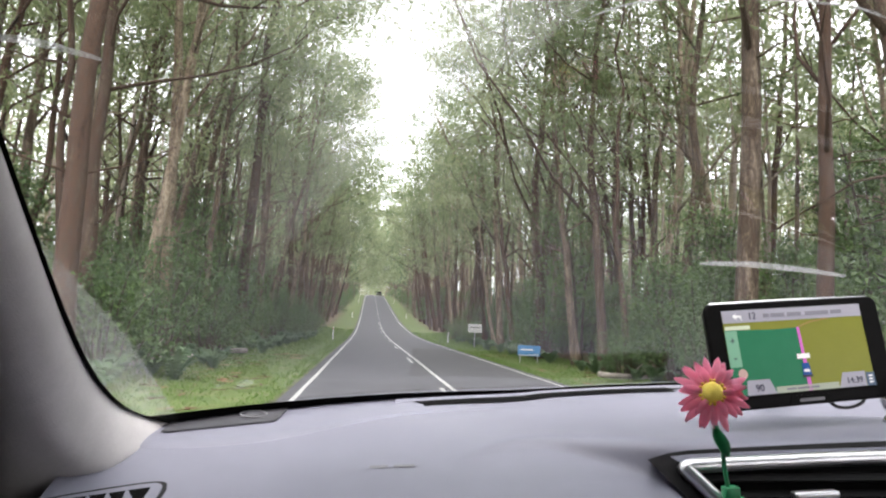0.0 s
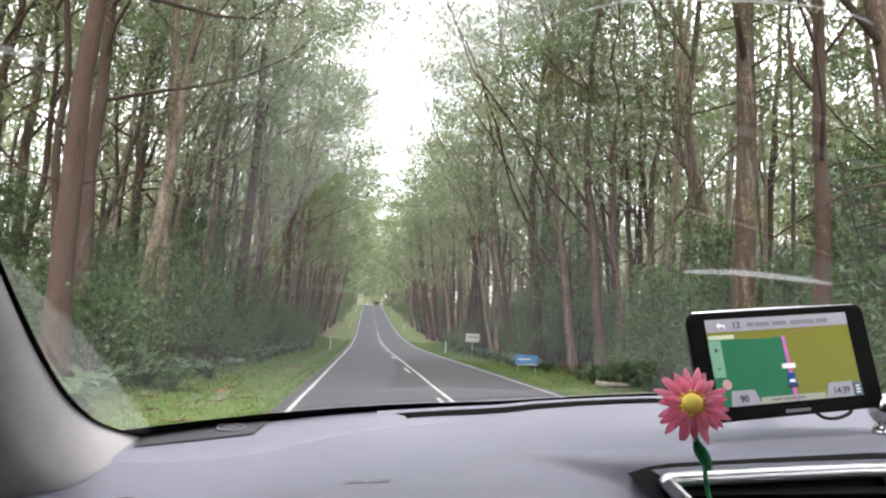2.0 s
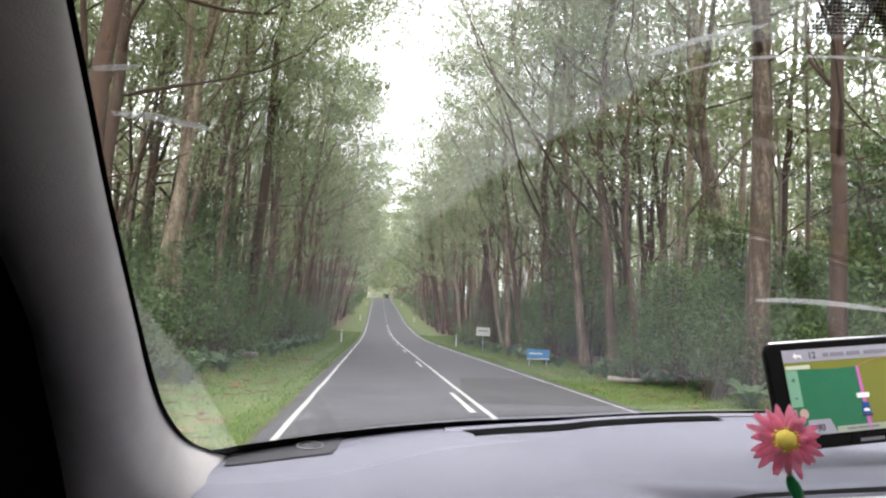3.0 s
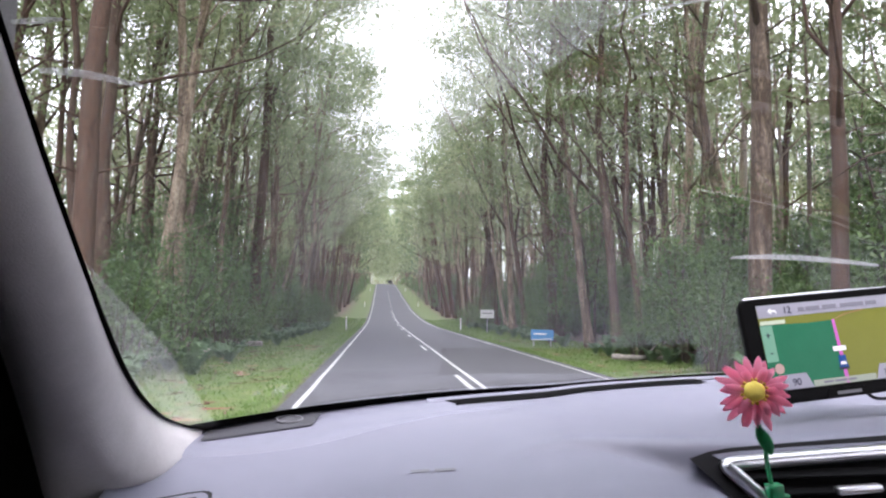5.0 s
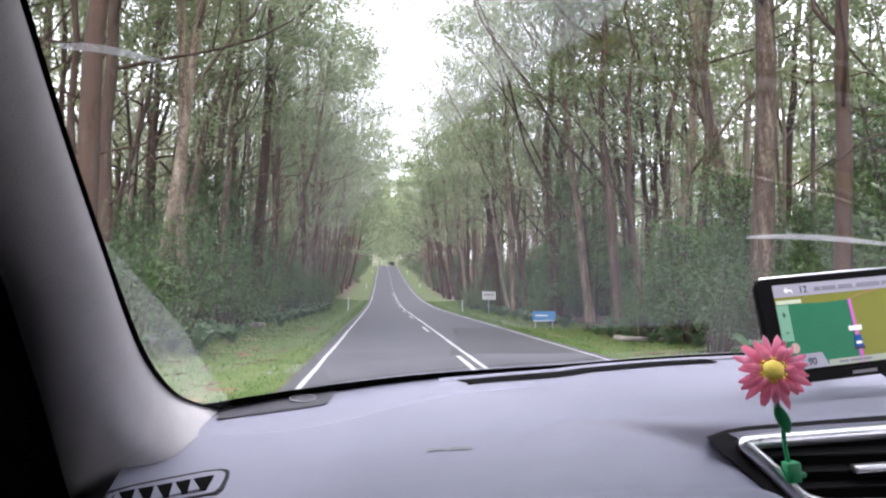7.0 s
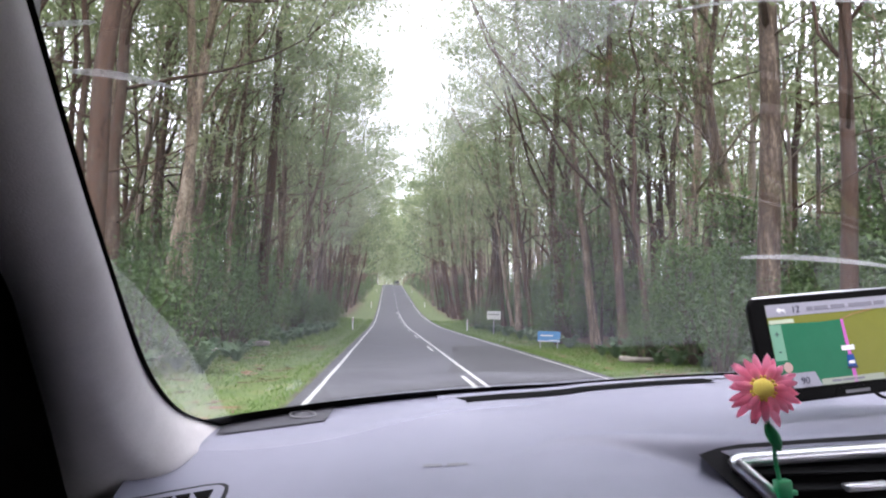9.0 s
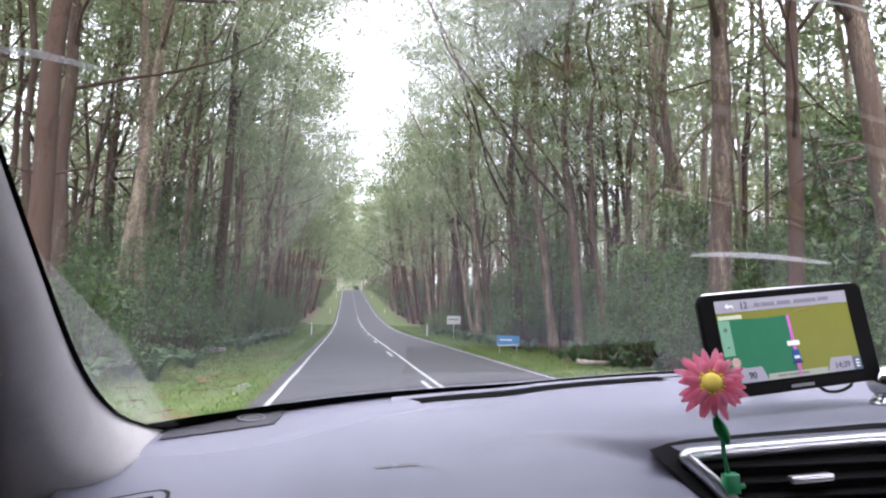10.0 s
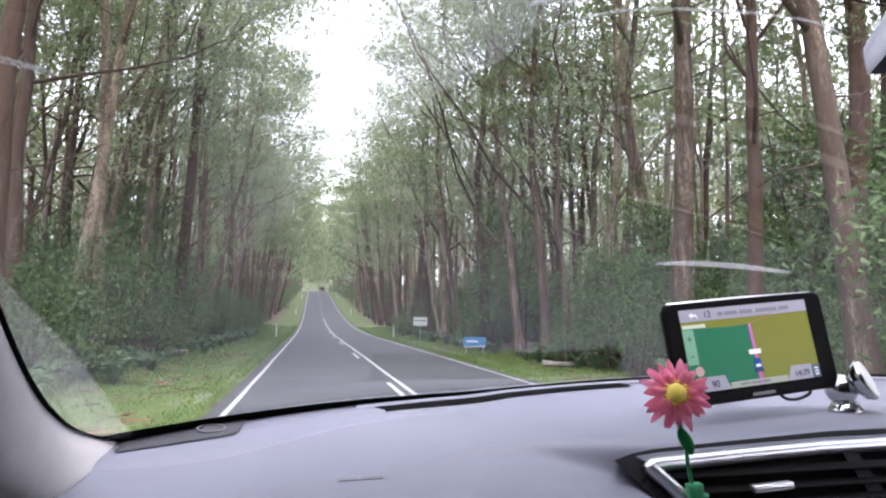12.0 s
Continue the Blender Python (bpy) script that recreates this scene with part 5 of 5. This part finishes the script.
    for name, text, size, x, y in (("distance", "12", 0.0125, -0.062, sh / 2 - 0.0085), ("speed", "90", 0.0125, -sw / 2 + 0.036, -sh / 2 + 0.008),
                                   ("clock", "14:39", 0.0115, sw / 2 - 0.032, -sh / 2 + 0.008), ("zoom_in", "+", 0.014, -sw / 2 + 0.0085, 0.0145), ("zoom_out", "-", 0.016, -sw / 2 + 0.0085, -0.006)):
        lettering(name, text, size, pose(x + ox, y + oy, 0.0021), dark, screen)
    bm = bmesh.new()
    prism(bm, [Vector((-0.018, -H / 2 + 0.0045, 0.0018)), Vector((0.018, -H / 2 + 0.0045, 0.0018)), Vector((0.018, -H / 2 + 0.0085, 0.0018)), Vector((-0.018, -H / 2 + 0.0085, 0.0018))], Vector((0, 0, -0.0004)))
    part("maker_badge", bm, DASH_MARK, root, "pale badge bar")
    # cable, and the suction mount that reaches the windscreen
    bm = bmesh.new()
    tube(bm, spline([(0.030, -H / 2 + 0.002, -0.006), (0.040, -H / 2 - 0.006, -0.004), (0.060, -H / 2 - 0.008, -0.004), (0.082, -H / 2 - 0.002, -0.006), (0.10, -H / 2 + 0.012, -0.02)], 5), 0.0022, 7)
    part("cable", bm, BLACK, root, "black power cable", True)
    bm = bmesh.new()
    tube(bm, spline([(0.01, 0.0, -0.016), (0.03, 0.004, -0.06), (0.06, 0.008, -0.11), (0.085, 0.01, -0.15)], 4), [0.014] * 5 + [0.012] * 4 + [0.02] * 3 + [0.03], 12)
    part("mount", bm, BLACK, root, "black windscreen suction mount", True)
    return root


navigator()


def flower_clip():
    """Toy daisy on a bent green stem, clipped to the centre vent."""
    root = thing("flower_ornament", "pink toy daisy on green stem clipped to air vent", "ornament")
    c = Vector((0.353, 0.60, 1.313))
    n = (Vector((-0.03, -0.05, 1.36)) - c).normalized()
    n = (n + Vector((0.10, 0, 0.12))).normalized()
    u = Vector((0, 0, 1)).cross(n).normalized()
    v = n.cross(u)
    m = on_plate(c, u, v, n)
    r = random.Random(4)
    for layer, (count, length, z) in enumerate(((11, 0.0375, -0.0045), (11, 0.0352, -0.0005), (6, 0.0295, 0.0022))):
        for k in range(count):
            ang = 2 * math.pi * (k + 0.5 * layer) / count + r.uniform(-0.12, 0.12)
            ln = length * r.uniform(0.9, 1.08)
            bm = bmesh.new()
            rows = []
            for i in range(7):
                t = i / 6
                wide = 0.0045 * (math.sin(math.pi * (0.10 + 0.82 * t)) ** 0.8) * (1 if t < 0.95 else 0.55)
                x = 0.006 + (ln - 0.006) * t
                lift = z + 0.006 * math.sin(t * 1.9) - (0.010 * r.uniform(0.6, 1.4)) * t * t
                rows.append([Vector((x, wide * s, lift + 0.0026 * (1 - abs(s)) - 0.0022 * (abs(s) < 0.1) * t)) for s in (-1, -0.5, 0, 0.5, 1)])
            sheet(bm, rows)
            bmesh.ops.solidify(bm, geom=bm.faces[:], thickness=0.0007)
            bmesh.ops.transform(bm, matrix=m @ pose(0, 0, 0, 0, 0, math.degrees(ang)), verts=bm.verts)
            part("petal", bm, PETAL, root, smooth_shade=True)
    bm = bmesh.new()
    bmesh.ops.create_uvsphere(bm, u_segments=20, v_segments=10, radius=0.0108, matrix=m @ pose(0, 0, 0.0035) @ Matrix.Diagonal((1, 1, 0.55, 1)))
    part("flower_centre", bm, YELLOW, root, "yellow domed centre", True)
    for k in range(18):
        a = 2 * math.pi * k / 18
        bm = bmesh.new()
        bmesh.ops.create_icosphere(bm, subdivisions=1, radius=0.0021, matrix=m @ pose(0.0120 * math.cos(a), 0.0120 * math.sin(a), 0.0042))
        part("bead", bm, YELLOW, root, smooth_shade=True)
    bm = bmesh.new()
    low = on_vent(0.386, 1.2045, 0.016)
    tube(bm, spline([c - n * 0.004 - v * 0.005, c - v * 0.030 + u * 0.003 - n * 0.006, Vector((0.374, 0.618, 1.262)), Vector((0.380, 0.625, 1.236)), low + Vector((0, 0, 0.004))], 5), 0.0023, 8)
    part("stem", bm, GREEN_PL, root, "bright green stem", True)
    bm = bmesh.new()
    rows = []
    for i in range(9):
        t = i / 8
        q = (c - v * 0.033 + u * 0.0025).lerp(Vector((0.377, 0.612, 1.247)), t)
        w = 0.0072 * math.sin(math.pi * (0.08 + 0.86 * t))
        rows.append([q - u * w - n * 0.001, q + n * 0.004, q + u * w - n * 0.001])
    sheet(bm, rows)
    bmesh.ops.solidify(bm, geom=bm.faces[:], thickness=0.001)
    part("leaf", bm, GREEN_PL, root, "green plastic leaf", True)
    bm = bmesh.new()
    box(bm, Matrix.Translation(low + Vector((0.002, 0, 0.000))) @ pose(0, 0, 0, 0, -4, 0), 0.016, 0.012, 0.021, 0.002, 2)
    box(bm, Matrix.Translation(low + Vector((0.013, 0.002, -0.0035))), 0.012, 0.006, 0.005, 0.001, 1)
    part("clip", bm, GREEN_PL, root, "green vent clip", True)


flower_clip()


def phone_magnet():
    root = thing("phone_holder", "chrome ball-jointed magnetic phone holder on the dashboard", "holder")
    x, y = 0.712, 0.770
    z = dash_height(x, y)
    bm = bmesh.new()
    tube(bm, [(x, y, z - 0.002), (x, y, z + 0.003), (x, y, z + 0.010), (x, y, z + 0.015)], [0.023, 0.0225, 0.018, 0.014], 24)
    part("base", bm, POLISHED, root, "polished chrome base", True)
    c = Vector((x - 0.006, y, z + 0.031))
    bm = bmesh.new()
    bmesh.ops.create_uvsphere(bm, u_segments=24, v_segments=14, radius=0.0215, matrix=Matrix.Translation(c))
    part("ball", bm, POLISHED, root, "polished chrome ball", True)
    d = Vector((0.444, -0.551, 0.35)).normalized()
    a = c + d * 0.018
    bm = bmesh.new()
    tube(bm, [a, a + d * 0.004, a + d * 0.013, a + d * 0.017, a + d * 0.018], [0.017, 0.024, 0.029, 0.029, 0.0265], 32)
    head = part("magnet_cup", bm, POLISHED, root, "chrome magnet cup", True)
    bm = bmesh.new()
    tube(bm, [a + d * 0.0182, a + d * 0.0192], [0.0258, 0.0252], 32)
    part("magnet_face", bm, POST_WHITE, head, "pale magnet face")


phone_magnet()


# ---------------------------------------------------------------- things along the road
def guide_post(x, y):
    root = thing("guide_post", "white roadside guide post with red reflector", "post", "roadside guide posts")
    bm = bmesh.new()
    box(bm, pose(0, 0, 0.45), 0.10, 0.028, 1.0, 0.008, 2)
    part("post", bm, POST_WHITE, root)
    bm = bmesh.new()
    box(bm, pose(0, -0.017, 0.80), 0.055, 0.008, 0.10, 0.003, 1)
    part("reflector", bm, REFLECTOR, root, "red reflector")
    root.matrix_basis = pose(x, y, lie(x, y), 1.5, -1.0, 3)


for x, y in ((-2.55, 52), (6.75, 55), (-2.5, 112), (6.7, 116), (-2.5, 172), (6.7, 176)):
    guide_post(x, y)


def blue_sign(x, y):
    root = thing("blue_sign", "low blue roadside sign with white wave and unreadable lettering", "sign")
    bm = bmesh.new()
    box(bm, pose(0, 0, 0.52), 1.0, 0.03, 0.46, 0.004, 1)
    part("board", bm, SIGN_BLUE, root)
    bm = bmesh.new()
    sheet(bm, [[Vector((px, -0.019, 0.31 + 0.02 * math.sin(px * 6) + d)) for d in (0, 0.035)] for px in np.linspace(-0.48, 0.48, 17)])
    part("wave", bm, POST_WHITE, root, "white painted wave")
    bm = bmesh.new()
    box(bm, pose(-0.1, -0.019, 0.56), 0.55, 0.006, 0.05)
    part("lettering_bar", bm, POST_WHITE, root, "white lettering too small to read")
    for s in (-0.38, 0.38):
        bm = bmesh.new()
        tube(bm, [(s, 0.03, -0.3), (s, 0.03, 0.70)], 0.025, 8)
        part("leg", bm, STEEL, root, "steel leg")
    root.matrix_basis = pose(x, y, lie(x, y), 0, 0, -12)


def pale_sign(x, y):
    root = thing("road_sign", "small pale rectangular road sign on a steel pole", "sign")
    bm = bmesh.new()
    box(bm, pose(0, 0, 1.35), 0.95, 0.02, 0.58, 0.003, 1)
    part("board", bm, SIGN_GREY, root)
    bm = bmesh.new()
    box(bm, pose(0, -0.013, 1.40), 0.7, 0.004, 0.06)
    part("lettering_bar", bm, INK, root, "dark lettering too small to read")
    bm = bmesh.new()
    tube(bm, [(0, 0.03, -0.3), (0, 0.03, 1.6)], 0.03, 8)
    part("pole", bm, STEEL, root, "steel pole")
    root.matrix_basis = pose(x, y, lie(x, y), 0, 0, -8)


blue_sign(7.2, 29)
pale_sign(7.5, 46)


def oncoming_car(x, y):
    root = thing("oncoming_car", "dark car far off on the road crest", "car")
    bm = bmesh.new()
    body = [(-0.88, 0.25), (-0.92, 0.7), (-0.86, 0.95), (-0.66, 1.42), (-0.5, 1.48), (0.5, 1.48), (0.66, 1.42), (0.86, 0.95), (0.92, 0.7), (0.88, 0.25)]
    prism(bm, [Vector((px, 0, pz)) for px, pz in body], Vector((0, 4.2, 0)))
    part("body", bm, PAINT, root, "dark car body")
    bm = bmesh.new()
    prism(bm, [Vector((px, -0.005, pz)) for px, pz in ((-0.76, 0.98), (-0.6, 1.38), (0.6, 1.38), (0.76, 0.98))], Vector((0, -0.01, 0)))
    part("windscreen", bm, BLACK, root, "dark glass")
    for s in (-0.68, 0.68):
        bm = bmesh.new()
        box(bm, pose(s, -0.01, 0.72), 0.3, 0.04, 0.14, 0.02, 2)
        part("headlight", bm, POST_WHITE, root, "pale headlight")
        for wy in (0.8, 3.4):
            bm = bmesh.new()
            bmesh.ops.create_cone(bm, cap_ends=True, segments=16, radius1=0.32, radius2=0.32, depth=0.2, matrix=pose(s * 1.1, wy, 0.32, 0, 90, 0))
            part("wheel", bm, RUBBER, root, "black wheel")
    root.matrix_basis = pose(x, y, prof(y) + 0.03, 2.5, 0, 0)


oncoming_car(3.5, 232)
